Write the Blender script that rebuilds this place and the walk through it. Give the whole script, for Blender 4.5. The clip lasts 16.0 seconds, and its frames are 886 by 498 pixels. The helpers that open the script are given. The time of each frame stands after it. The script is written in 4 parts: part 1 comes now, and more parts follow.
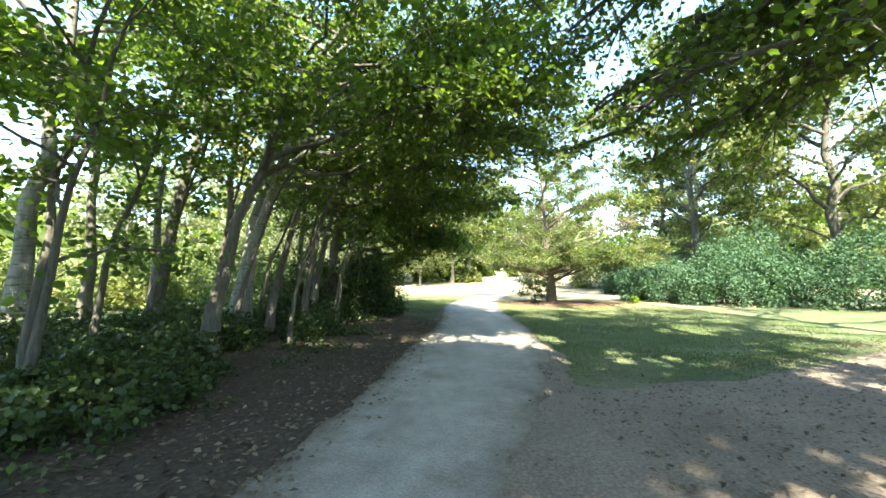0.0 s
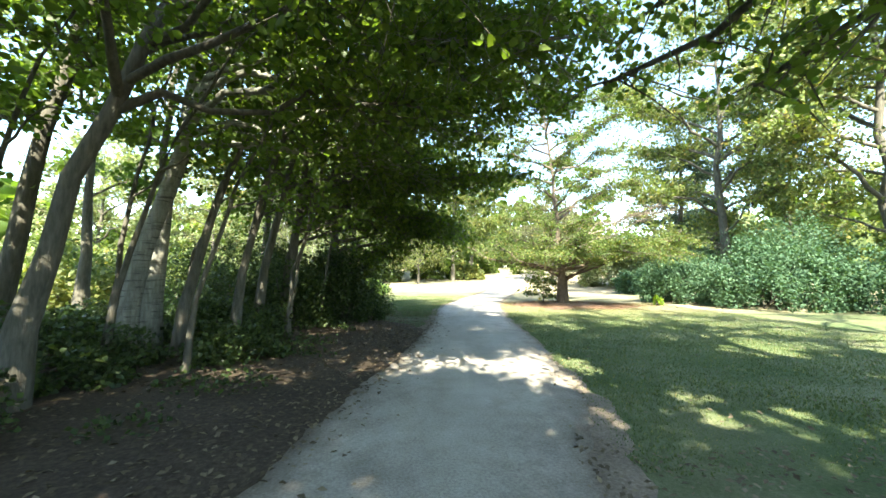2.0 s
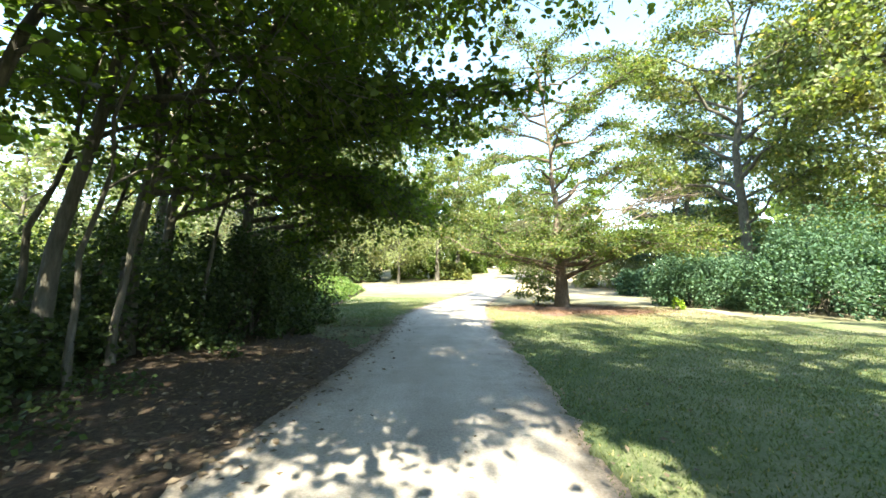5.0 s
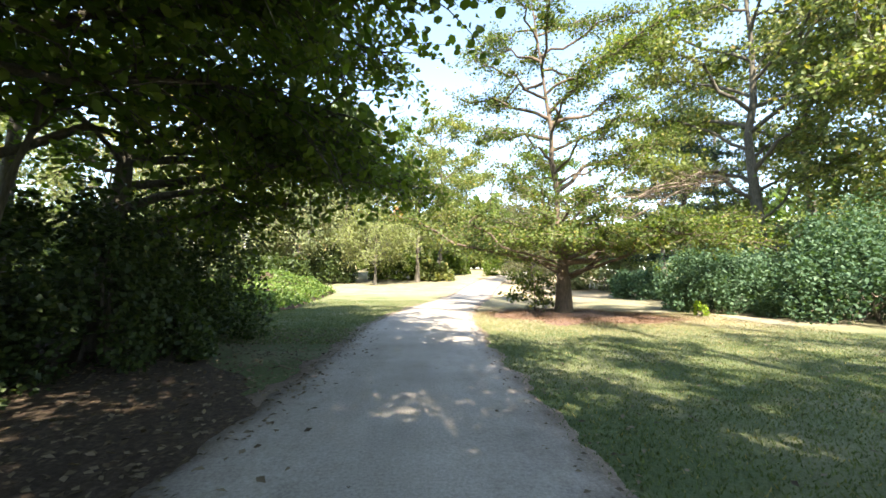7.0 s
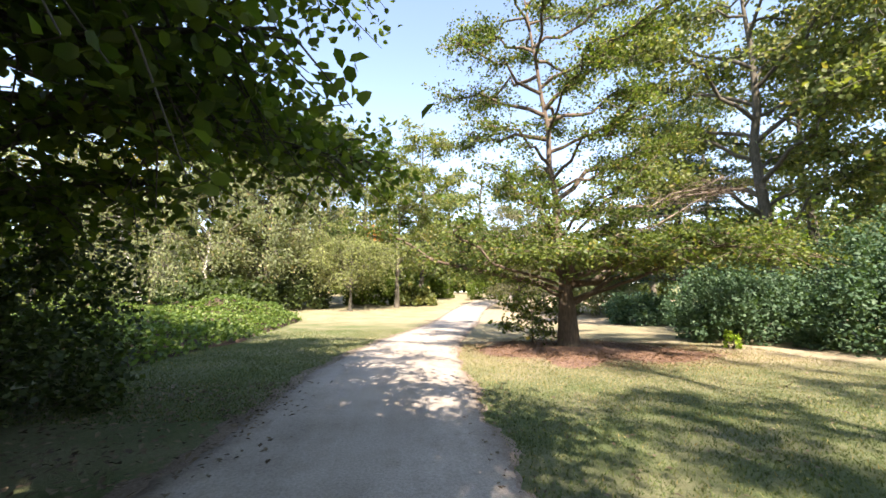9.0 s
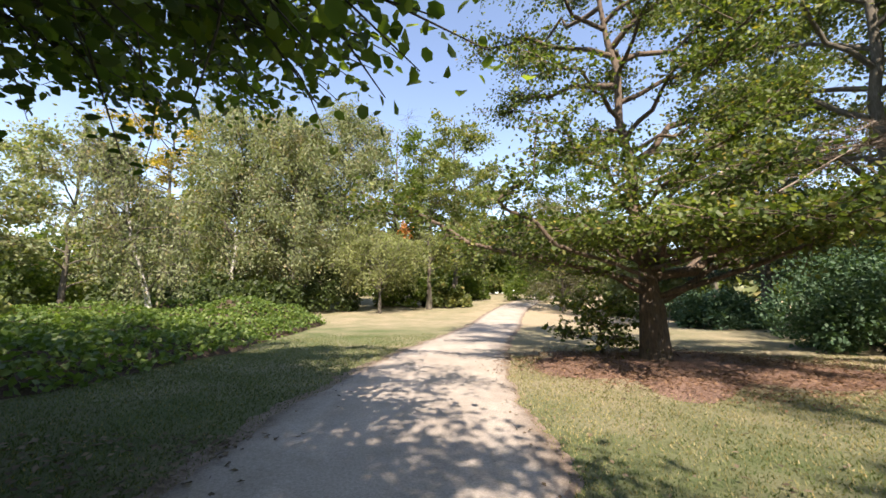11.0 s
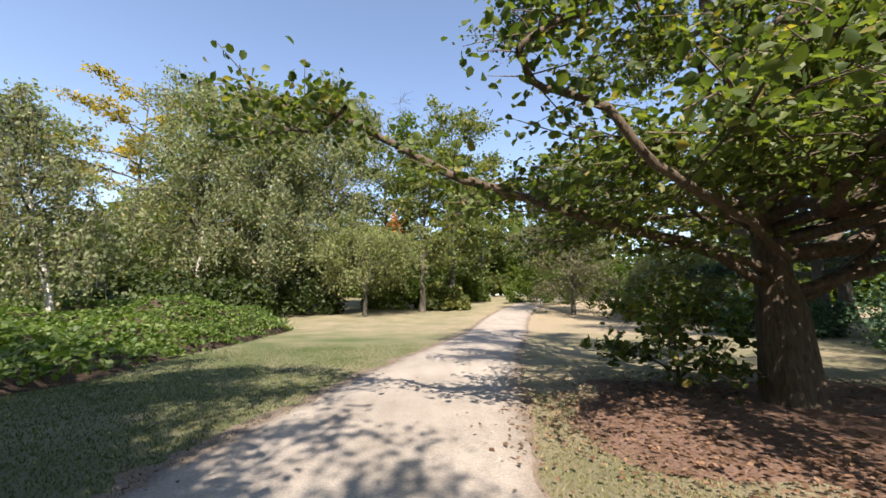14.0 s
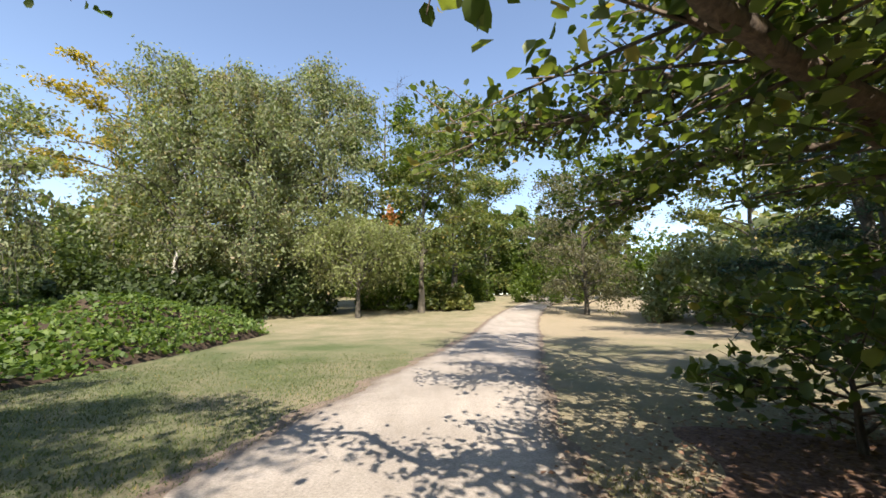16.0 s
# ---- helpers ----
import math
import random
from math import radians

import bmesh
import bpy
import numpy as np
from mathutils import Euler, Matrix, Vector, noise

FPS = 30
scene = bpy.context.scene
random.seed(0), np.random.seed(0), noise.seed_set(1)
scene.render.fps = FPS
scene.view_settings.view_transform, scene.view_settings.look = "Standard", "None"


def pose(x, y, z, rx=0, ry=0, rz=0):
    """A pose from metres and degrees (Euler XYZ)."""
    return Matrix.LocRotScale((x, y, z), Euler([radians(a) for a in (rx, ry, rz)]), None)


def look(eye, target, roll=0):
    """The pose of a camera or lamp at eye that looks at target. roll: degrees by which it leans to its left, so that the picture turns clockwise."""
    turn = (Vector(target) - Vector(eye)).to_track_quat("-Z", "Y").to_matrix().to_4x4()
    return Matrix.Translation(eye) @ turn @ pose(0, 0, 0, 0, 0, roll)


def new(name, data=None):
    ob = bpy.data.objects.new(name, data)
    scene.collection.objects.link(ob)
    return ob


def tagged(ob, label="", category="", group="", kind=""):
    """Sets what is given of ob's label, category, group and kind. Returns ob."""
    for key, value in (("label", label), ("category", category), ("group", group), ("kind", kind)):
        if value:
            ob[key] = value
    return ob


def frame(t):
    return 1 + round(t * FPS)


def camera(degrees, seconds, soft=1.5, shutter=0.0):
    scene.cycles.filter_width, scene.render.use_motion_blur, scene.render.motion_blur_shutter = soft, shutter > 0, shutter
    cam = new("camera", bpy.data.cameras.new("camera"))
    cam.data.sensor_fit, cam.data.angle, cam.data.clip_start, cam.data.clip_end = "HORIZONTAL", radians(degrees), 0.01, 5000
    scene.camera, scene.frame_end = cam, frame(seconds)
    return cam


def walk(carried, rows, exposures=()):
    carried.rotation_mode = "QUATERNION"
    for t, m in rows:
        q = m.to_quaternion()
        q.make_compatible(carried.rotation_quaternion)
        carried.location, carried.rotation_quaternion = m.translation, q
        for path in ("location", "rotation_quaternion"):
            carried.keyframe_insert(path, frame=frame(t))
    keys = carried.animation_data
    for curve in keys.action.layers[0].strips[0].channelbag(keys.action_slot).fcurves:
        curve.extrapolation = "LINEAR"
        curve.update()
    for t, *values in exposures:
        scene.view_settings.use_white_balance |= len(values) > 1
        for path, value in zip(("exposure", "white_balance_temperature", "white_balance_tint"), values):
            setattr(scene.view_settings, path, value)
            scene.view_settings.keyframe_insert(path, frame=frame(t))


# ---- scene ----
cam = camera(98.7, 16.0, soft=1.6)
METRES, EYE, TILT, LEAN, TURN = 23.0, 1.55, 4.5, 0.0, 0.0
ROWS = [
    (0.0, 0.0, 0.0, 0.0, 0.0, 0.0, -0.0),
    (0.5, 0.0047, 0.0321, -0.0024, 0.55, -0.06, -0.04),
    (1.0, 0.0106, 0.0652, -0.0049, 0.47, -0.21, -0.08),
    (1.5, 0.012, 0.0985, -0.0067, 0.55, -0.33, -0.17),
    (2.0, 0.0191, 0.1323, -0.0098, 0.54, -0.45, -0.25),
    (2.5, 0.0247, 0.1647, -0.0141, 0.51, -0.44, -0.27),
    (3.0, 0.0333, 0.1938, -0.0177, 0.48, -0.48, -0.3),
    (3.5, 0.0402, 0.2239, -0.0206, 0.37, -0.53, -0.35),
    (4.0, 0.0479, 0.2489, -0.0233, -0.12, -0.49, -0.45),
    (6.5, 0.0552, 0.419, -0.0444, -2.57, -0.0, -0.87),
    (7.0, 0.0597, 0.449, -0.0472, -3.69, 0.05, -1.07),
    (7.5, 0.0648, 0.4753, -0.0491, -5.35, 0.11, -1.27),
    (8.0, 0.0699, 0.5045, -0.0512, -5.94, 0.5, -1.35),
    (8.5, 0.0718, 0.5373, -0.0506, -6.22, 3.65, -0.89),
    (9.0, 0.0753, 0.5676, -0.0529, -6.21, 3.63, -0.9),
    (9.5, 0.0761, 0.5972, -0.0537, -4.7, 3.63, -0.6),
    (12.0, 0.0918, 0.7536, -0.0743, -0.75, 4.13, -0.18),
    (12.5, 0.0964, 0.7826, -0.077, -0.86, 4.22, -0.27),
    (13.0, 0.0999, 0.8089, -0.078, -0.96, 4.27, -0.28),
    (13.5, 0.1039, 0.8381, -0.079, -1.09, 4.24, -0.19),
    (14.0, 0.1053, 0.8653, -0.0807, -1.17, 4.31, -0.24),
    (14.5, 0.1081, 0.8956, -0.0841, -1.25, 4.3, -0.16),
    (15.0, 0.1085, 0.9261, -0.0872, -0.68, 4.32, -0.04),
    (15.5, 0.1132, 0.9552, -0.0888, -0.66, 4.32, 0.01),
    (16.0, 0.1148, 0.9853, -0.0898, -0.76, 4.3, -0.05),
]
walk(cam, [(t, pose(0, 0, EYE, TILT, LEAN, TURN) @ pose(METRES * x, METRES * y, METRES * z, 90 + pitch, roll, yaw)) for t, x, y, z, yaw, pitch, roll in ROWS],
     exposures=[(0.0, 3.05, 6750, -1), (4.0, 3.0, 6750, -1), (6.5, 2.65, 7000, 9), (8.0, 2.4, 7150, 14), (9.5, 2.0, 7300, 19), (12.0, 1.36, 7050, 19), (16.0, 1.25, 6850, 14)])

# ---------------------------------------------------------------- world and sun
SUN_TO = Vector((0.04, -1.0, 1.0)).normalized()
world = bpy.data.worlds.new("world")
scene.world = world
world.use_nodes = True
wn = world.node_tree.nodes
sky = wn.new("ShaderNodeTexSky")
sky.sky_type, sky.sun_disc = 'NISHITA', False
sky.sun_elevation = math.asin(SUN_TO.z)
sky.sun_rotation = math.atan2(SUN_TO.x, SUN_TO.y)
sky.air_density, sky.dust_density, sky.ozone_density = 1.0, 0.4, 1.0
wn["Background"].inputs["Strength"].default_value = 0.125
world.node_tree.links.new(sky.outputs[0], wn["Background"].inputs["Color"])
sun = new("sun", bpy.data.lights.new("sun", "SUN"))
sun.data.energy, sun.data.angle, sun.data.color = 5.0, radians(0.5), (1.0, 0.93, 0.82)
sun.matrix_world = look(SUN_TO * 60, (0, 0, 0))

# ---------------------------------------------------------------- materials
def nodes_of(name):
    m = bpy.data.materials.new(name)
    m.use_nodes = True
    nt = m.node_tree
    return m, nt, nt.nodes["Principled BSDF"], nt.nodes["Material Output"]


def add_noise(nt, scale, detail=4.0, rough=0.6, coord="Object", stretch=None):
    tc = nt.nodes.new("ShaderNodeTexCoord")
    n = nt.nodes.new("ShaderNodeTexNoise")
    n.inputs["Scale"].default_value, n.inputs["Detail"].default_value, n.inputs["Roughness"].default_value = scale, detail, rough
    src = tc.outputs[coord]
    if stretch:
        mp = nt.nodes.new("ShaderNodeMapping")
        mp.inputs["Scale"].default_value = stretch
        nt.links.new(src, mp.inputs["Vector"])
        src = mp.outputs[0]
    nt.links.new(src, n.inputs["Vector"])
    return n.outputs["Fac"]


def ramp(nt, fac, stops):
    r = nt.nodes.new("ShaderNodeValToRGB")
    el = r.color_ramp.elements
    while len(el) < len(stops):
        el.new(0.5)
    for e, (p, c) in zip(el, stops):
        e.position, e.color = p, (*c, 1)
    nt.links.new(fac, r.inputs[0])
    return r.outputs[0]


def mix(nt, fac, a, b, mode="MIX"):
    m = nt.nodes.new("ShaderNodeMix")
    m.data_type, m.blend_type = "RGBA", mode
    for sock, v in ((m.inputs[0], fac), (m.inputs[6], a), (m.inputs[7], b)):
        if isinstance(v, (int, float)):
            sock.default_value = v
        elif isinstance(v, tuple):
            sock.default_value = (*v, 1)
        else:
            nt.links.new(v, sock)
    return m.outputs[2]


def bump(nt, bsdf, height, strength, dist=0.02):
    b = nt.nodes.new("ShaderNodeBump")
    b.inputs["Strength"].default_value, b.inputs["Distance"].default_value = strength, dist
    nt.links.new(height, b.inputs["Height"])
    nt.links.new(b.outputs[0], bsdf.inputs["Normal"])


def leaf_material(name, dark, mid, light, rough=0.5, through_leaf=0.35, odd=None, spec=0.3, patch=None):
    """Green of single leaves: each leaf its own shade, patches of the crown lighter or darker."""
    m, nt, bsdf, out = nodes_of(name)
    geo = nt.nodes.new("ShaderNodeNewGeometry")
    stops = [(0.0, dark), (0.5, mid), (0.93 if odd else 1.0, light)]
    if odd:
        stops.append((1.0, odd))
    c = ramp(nt, geo.outputs["Random Per Island"], stops)
    big = add_noise(nt, 0.7, 3.0)
    c = mix(nt, 0.55, c, ramp(nt, big, [(0.3, (0.62, 0.66, 0.6)), (0.7, (1.25, 1.2, 1.1))]), "MULTIPLY")
    if patch:
        c = mix(nt, ramp(nt, add_noise(nt, 0.33, 2.0), [(0.56, (0, 0, 0)), (0.72, (1, 1, 1))]), c, patch)
    nt.links.new(c, bsdf.inputs["Base Color"])
    bsdf.inputs["Roughness"].default_value = rough
    bsdf.inputs["Specular IOR Level"].default_value = spec
    tr = nt.nodes.new("ShaderNodeBsdfTranslucent")
    nt.links.new(mix(nt, 1.0, c, (1.9, 2.0, 0.7), "MULTIPLY"), tr.inputs["Color"])
    ms = nt.nodes.new("ShaderNodeMixShader")
    ms.inputs[0].default_value = through_leaf
    nt.links.new(bsdf.outputs[0], ms.inputs[1])
    nt.links.new(tr.outputs[0], ms.inputs[2])
    nt.links.new(ms.outputs[0], out.inputs["Surface"])
    return m


def bark_material(name, dark, light, scale=6.0, stretch=(3, 3, 0.6), band=None):
    m, nt, bsdf, out = nodes_of(name)
    n = add_noise(nt, scale, 6.0, 0.7, stretch=stretch)
    c = ramp(nt, n, [(0.32, dark), (0.68, light)])
    if band:
        b = add_noise(nt, 5.0, 4.0, 0.6, stretch=(0.5, 0.5, 5.0))
        c = mix(nt, ramp(nt, b, [(0.55, (0, 0, 0)), (0.66, (1, 1, 1))]), c, band)
    c = mix(nt, 0.5, c, ramp(nt, add_noise(nt, 1.1, 3.0), [(0.35, (0.6, 0.62, 0.55)), (0.7, (1.15, 1.12, 1.05))]), "MULTIPLY")
    nt.links.new(c, bsdf.inputs["Base Color"])
    bsdf.inputs["Roughness"].default_value = 0.9
    bump(nt, bsdf, n, 0.8, 0.03)
    return m


def soil_material(name, colours, scale, patch, rough=0.95, relief=0.02):
    m, nt, bsdf, out = nodes_of(name)
    fine = add_noise(nt, scale, 8.0, 0.75)
    c = ramp(nt, fine, [(0.3, colours[0]), (0.5, colours[1]), (0.7, colours[2])])
    c = mix(nt, 0.8, c, ramp(nt, add_noise(nt, patch, 4.0), [(0.3, (0.72, 0.70, 0.68)), (0.7, (1.15, 1.14, 1.12))]), "MULTIPLY")
    nt.links.new(c, bsdf.inputs["Base Color"])
    bsdf.inputs["Roughness"].default_value = rough
    bsdf.inputs["Specular IOR Level"].default_value = 0.2
    bump(nt, bsdf, fine, 0.6, relief)
    return m


M_BARK = bark_material("bark_grey", (0.045, 0.040, 0.030), (0.135, 0.120, 0.095))
M_BARK_PALE = bark_material("bark_pale", (0.13, 0.122, 0.10), (0.30, 0.285, 0.245), band=(0.07, 0.064, 0.055))
M_BARK_RED = bark_material("bark_brown", (0.045, 0.034, 0.026), (0.165, 0.122, 0.088), scale=8.0)
M_BIRCH = bark_material("bark_birch", (0.34, 0.33, 0.30), (0.56, 0.54, 0.51), band=(0.07, 0.06, 0.055))
M_DEAD = bark_material("dead_wood", (0.12, 0.095, 0.075), (0.30, 0.25, 0.205))
M_LEAF = leaf_material("leaf_broad", (0.046, 0.076, 0.018), (0.074, 0.113, 0.026), (0.120, 0.163, 0.036), through_leaf=0.5)
# darker copy of the broad leaf: deep shade under trees painted into the green
M_LEAF_SHADED = leaf_material("leaf_shade_darkened", (0.022, 0.036, 0.014), (0.038, 0.060, 0.020), (0.070, 0.098, 0.030), through_leaf=0.3)
M_LEAF_MAIN = leaf_material("leaf_spreading", (0.040, 0.066, 0.018), (0.076, 0.110, 0.031), (0.138, 0.170, 0.050), through_leaf=0.38, odd=(0.24, 0.19, 0.06))
M_LEAF_SHRUB = leaf_material("leaf_evergreen", (0.030, 0.064, 0.036), (0.052, 0.100, 0.058), (0.086, 0.138, 0.084), rough=0.6, through_leaf=0.25, spec=0.2)
M_LEAF_TALL = leaf_material("leaf_tall", (0.062, 0.088, 0.030), (0.105, 0.135, 0.046), (0.165, 0.188, 0.066), odd=(0.26, 0.20, 0.07), patch=(0.17, 0.165, 0.055))
M_LEAF_PINE = leaf_material("leaf_pine", (0.022, 0.050, 0.034), (0.040, 0.080, 0.055), (0.070, 0.110, 0.075), through_leaf=0.15)
M_LEAF_BIRCH = leaf_material("leaf_birch", (0.120, 0.150, 0.076), (0.160, 0.190, 0.100), (0.210, 0.234, 0.132), odd=(0.30, 0.22, 0.13), patch=(0.21, 0.18, 0.11))
M_LEAF_WILLOW = leaf_material("leaf_willow", (0.110, 0.140, 0.052), (0.175, 0.205, 0.080), (0.245, 0.268, 0.118))
M_LEAF_YELLOW = leaf_material("leaf_yellow", (0.16, 0.15, 0.03), (0.28, 0.22, 0.04), (0.40, 0.28, 0.06))
M_LEAF_FAWN = leaf_material("leaf_fawn", (0.070, 0.078, 0.042), (0.115, 0.118, 0.068), (0.165, 0.158, 0.10))
M_LEAF_ORANGE = leaf_material("leaf_orange", (0.30, 0.12, 0.04), (0.42, 0.18, 0.06), (0.5, 0.25, 0.1))
M_LEAF_IVY = leaf_material("leaf_creeper", (0.045, 0.084, 0.020), (0.082, 0.135, 0.032), (0.140, 0.195, 0.054))
M_LEAF_FRESH = leaf_material("leaf_fresh", (0.12, 0.20, 0.02), (0.20, 0.30, 0.03), (0.30, 0.38, 0.05))
M_GRASS = leaf_material("grass_blades", (0.050, 0.078, 0.029), (0.080, 0.110, 0.045), (0.140, 0.152, 0.070), rough=0.7, through_leaf=0.25, odd=(0.28, 0.22, 0.11), spec=0.15)
M_GRASS_DRY = leaf_material("grass_blades_dry", (0.115, 0.120, 0.055), (0.180, 0.175, 0.088), (0.265, 0.240, 0.140), rough=0.7, through_leaf=0.25, odd=(0.34, 0.28, 0.17), spec=0.15)
M_LITTER = leaf_material("fallen_leaves", (0.075, 0.042, 0.028), (0.14, 0.080, 0.050), (0.24, 0.155, 0.105), rough=0.8, through_leaf=0.1, spec=0.2)
M_LITTER_DULL = leaf_material("fallen_leaves_dull", (0.06, 0.045, 0.032), (0.11, 0.085, 0.06), (0.19, 0.15, 0.11), rough=0.8, through_leaf=0.1, spec=0.2)
M_TRACK = soil_material("track_earth", [(0.095, 0.074, 0.056), (0.185, 0.145, 0.113), (0.31, 0.255, 0.205)], 30.0, 0.9, relief=0.015)
M_DUFF = soil_material("forest_duff", [(0.026, 0.019, 0.013), (0.056, 0.041, 0.029), (0.115, 0.086, 0.062)], 22.0, 0.9, relief=0.03)
M_MULCH = soil_material("mulch_red", [(0.062, 0.038, 0.028), (0.145, 0.092, 0.070), (0.27, 0.190, 0.155)], 26.0, 1.2, relief=0.03)


def lawn_material():
    m, nt, bsdf, out = nodes_of("lawn")
    fine = add_noise(nt, 30.0, 8.0, 0.8)
    green = ramp(nt, fine, [(0.3, (0.050, 0.074, 0.029)), (0.5, (0.080, 0.107, 0.045)), (0.72, (0.135, 0.148, 0.070))])
    dry = ramp(nt, fine, [(0.3, (0.17, 0.135, 0.09)), (0.5, (0.28, 0.235, 0.16)), (0.72, (0.39, 0.335, 0.24))])
    at = nt.nodes.new("ShaderNodeAttribute")
    at.attribute_name = "dry"
    ma = nt.nodes.new("ShaderNodeMath")
    ma.operation = "ADD"
    n2 = nt.nodes.new("ShaderNodeMath")
    n2.operation = "MULTIPLY_ADD"
    nt.links.new(add_noise(nt, 0.55, 5.0, 0.65), n2.inputs[0])
    n2.inputs[1].default_value, n2.inputs[2].default_value = 1.6, -0.8
    nt.links.new(at.outputs["Fac"], ma.inputs[0])
    nt.links.new(n2.outputs[0], ma.inputs[1])
    ma.use_clamp = True
    nt.links.new(mix(nt, ma.outputs[0], green, dry), bsdf.inputs["Base Color"])
    bsdf.inputs["Roughness"].default_value = 0.95
    bsdf.inputs["Specular IOR Level"].default_value = 0.15
    bump(nt, bsdf, fine, 0.8, 0.03)
    return m


M_LAWN = lawn_material()


def path_material():
    """Pale packed gravel with fine grit, wheel-worn lanes and brown earth worked in from the edges."""
    m, nt, bsdf, out = nodes_of("path_gravel")
    fine = add_noise(nt, 42.0, 8.0, 0.75)
    stone = ramp(nt, fine, [(0.3, (0.215, 0.193, 0.168)), (0.5, (0.330, 0.300, 0.262)), (0.7, (0.440, 0.405, 0.360))])
    earth = ramp(nt, fine, [(0.3, (0.070, 0.054, 0.040)), (0.5, (0.140, 0.110, 0.084)), (0.7, (0.230, 0.188, 0.150))])
    at = nt.nodes.new("ShaderNodeAttribute")
    at.attribute_name = "earth"
    soft = nt.nodes.new("ShaderNodeMath")
    soft.operation = "MULTIPLY_ADD"
    nt.links.new(add_noise(nt, 2.6, 7.0, 0.7), soft.inputs[0])
    soft.inputs[1].default_value, soft.inputs[2].default_value = 1.5, -0.75
    total = nt.nodes.new("ShaderNodeMath")
    total.operation, total.use_clamp = "ADD", True
    nt.links.new(at.outputs["Fac"], total.inputs[0])
    nt.links.new(soft.outputs[0], total.inputs[1])
    c = mix(nt, total.outputs[0], stone, earth)
    c = mix(nt, 0.85, c, ramp(nt, add_noise(nt, 0.7, 5.0), [(0.3, (0.74, 0.73, 0.71)), (0.7, (1.12, 1.11, 1.10))]), "MULTIPLY")
    c = mix(nt, 0.6, c, ramp(nt, add_noise(nt, 2.2, 4.0, stretch=(1.0, 0.16, 1.0)), [(0.35, (0.80, 0.79, 0.78)), (0.65, (1.1, 1.1, 1.1))]), "MULTIPLY")
    nt.links.new(c, bsdf.inputs["Base Color"])
    bsdf.inputs["Roughness"].default_value = 0.95
    bsdf.inputs["Specular IOR Level"].default_value = 0.2
    bump(nt, bsdf, fine, 0.6, 0.010)
    return m


M_PATH = path_material()

# ---------------------------------------------------------------- geometry helpers
rng = np.random.default_rng(7)


def mesh_of(name, verts, polys, smooth=False):
    """A mesh from an array of points and a list of index arrays, one array for each number of corners."""
    me = bpy.data.meshes.new(name)
    verts = np.asarray(verts, dtype=np.float32)
    polys = [np.asarray(p, dtype=np.int32) for p in polys if len(p)]
    me.vertices.add(len(verts))
    me.vertices.foreach_set("co", verts.ravel())
    loops = np.concatenate([p.ravel() for p in polys])
    sizes = np.concatenate([np.full(len(p), p.shape[1], dtype=np.int32) for p in polys])
    starts = np.concatenate([[0], np.cumsum(sizes)[:-1]]).astype(np.int32)
    me.loops.add(len(loops))
    me.loops.foreach_set("vertex_index", loops)
    me.polygons.add(len(sizes))
    me.polygons.foreach_set("loop_start", starts)
    me.polygons.foreach_set("loop_total", sizes)
    if smooth:
        me.polygons.foreach_set("use_smooth", np.ones(len(sizes), dtype=bool))
    me.update(calc_edges=True)
    me.validate()
    return me


def part(name, me, material, parent=None, label="", kind=""):
    ob = new(name, me)
    if not me.materials:
        me.materials.append(material)
    if parent:
        ob.parent = parent
    return tagged(ob, label=label, kind=kind)


def tube(points, radii, sides=7, rough=0.0):
    """A tapered round stem along points: arrays of points and quads."""
    p = np.asarray(points, float)
    r = np.asarray(radii, float)
    d = np.gradient(p, axis=0)
    d /= np.linalg.norm(d, axis=1, keepdims=True) + 1e-9
    ref = np.where(np.abs(d[:, 2:3]) > 0.9, [[1.0, 0, 0]], [[0, 0, 1.0]])
    a = np.cross(d, ref)
    a /= np.linalg.norm(a, axis=1, keepdims=True) + 1e-9
    b = np.cross(d, a)
    ang = np.arange(sides) * 2 * np.pi / sides
    rr = r[:, None] * (1 + rough * rng.standard_normal((len(p), sides)))
    v = p[:, None, :] + rr[..., None] * (np.cos(ang)[None, :, None] * a[:, None, :] + np.sin(ang)[None, :, None] * b[:, None, :])
    n = len(p)
    i = np.arange(n - 1)[:, None] * sides
    j = np.arange(sides)[None, :]
    k = (j + 1) % sides
    q = np.stack([i + j, i + k, i + sides + k, i + sides + j], -1).reshape(-1, 4)
    return v.reshape(-1, 3), q


def join_tubes(tubes):
    vs, qs, at = [], [], 0
    for v, q in tubes:
        vs.append(v)
        qs.append(q + at)
        at += len(v)
    return np.concatenate(vs), np.concatenate(qs)


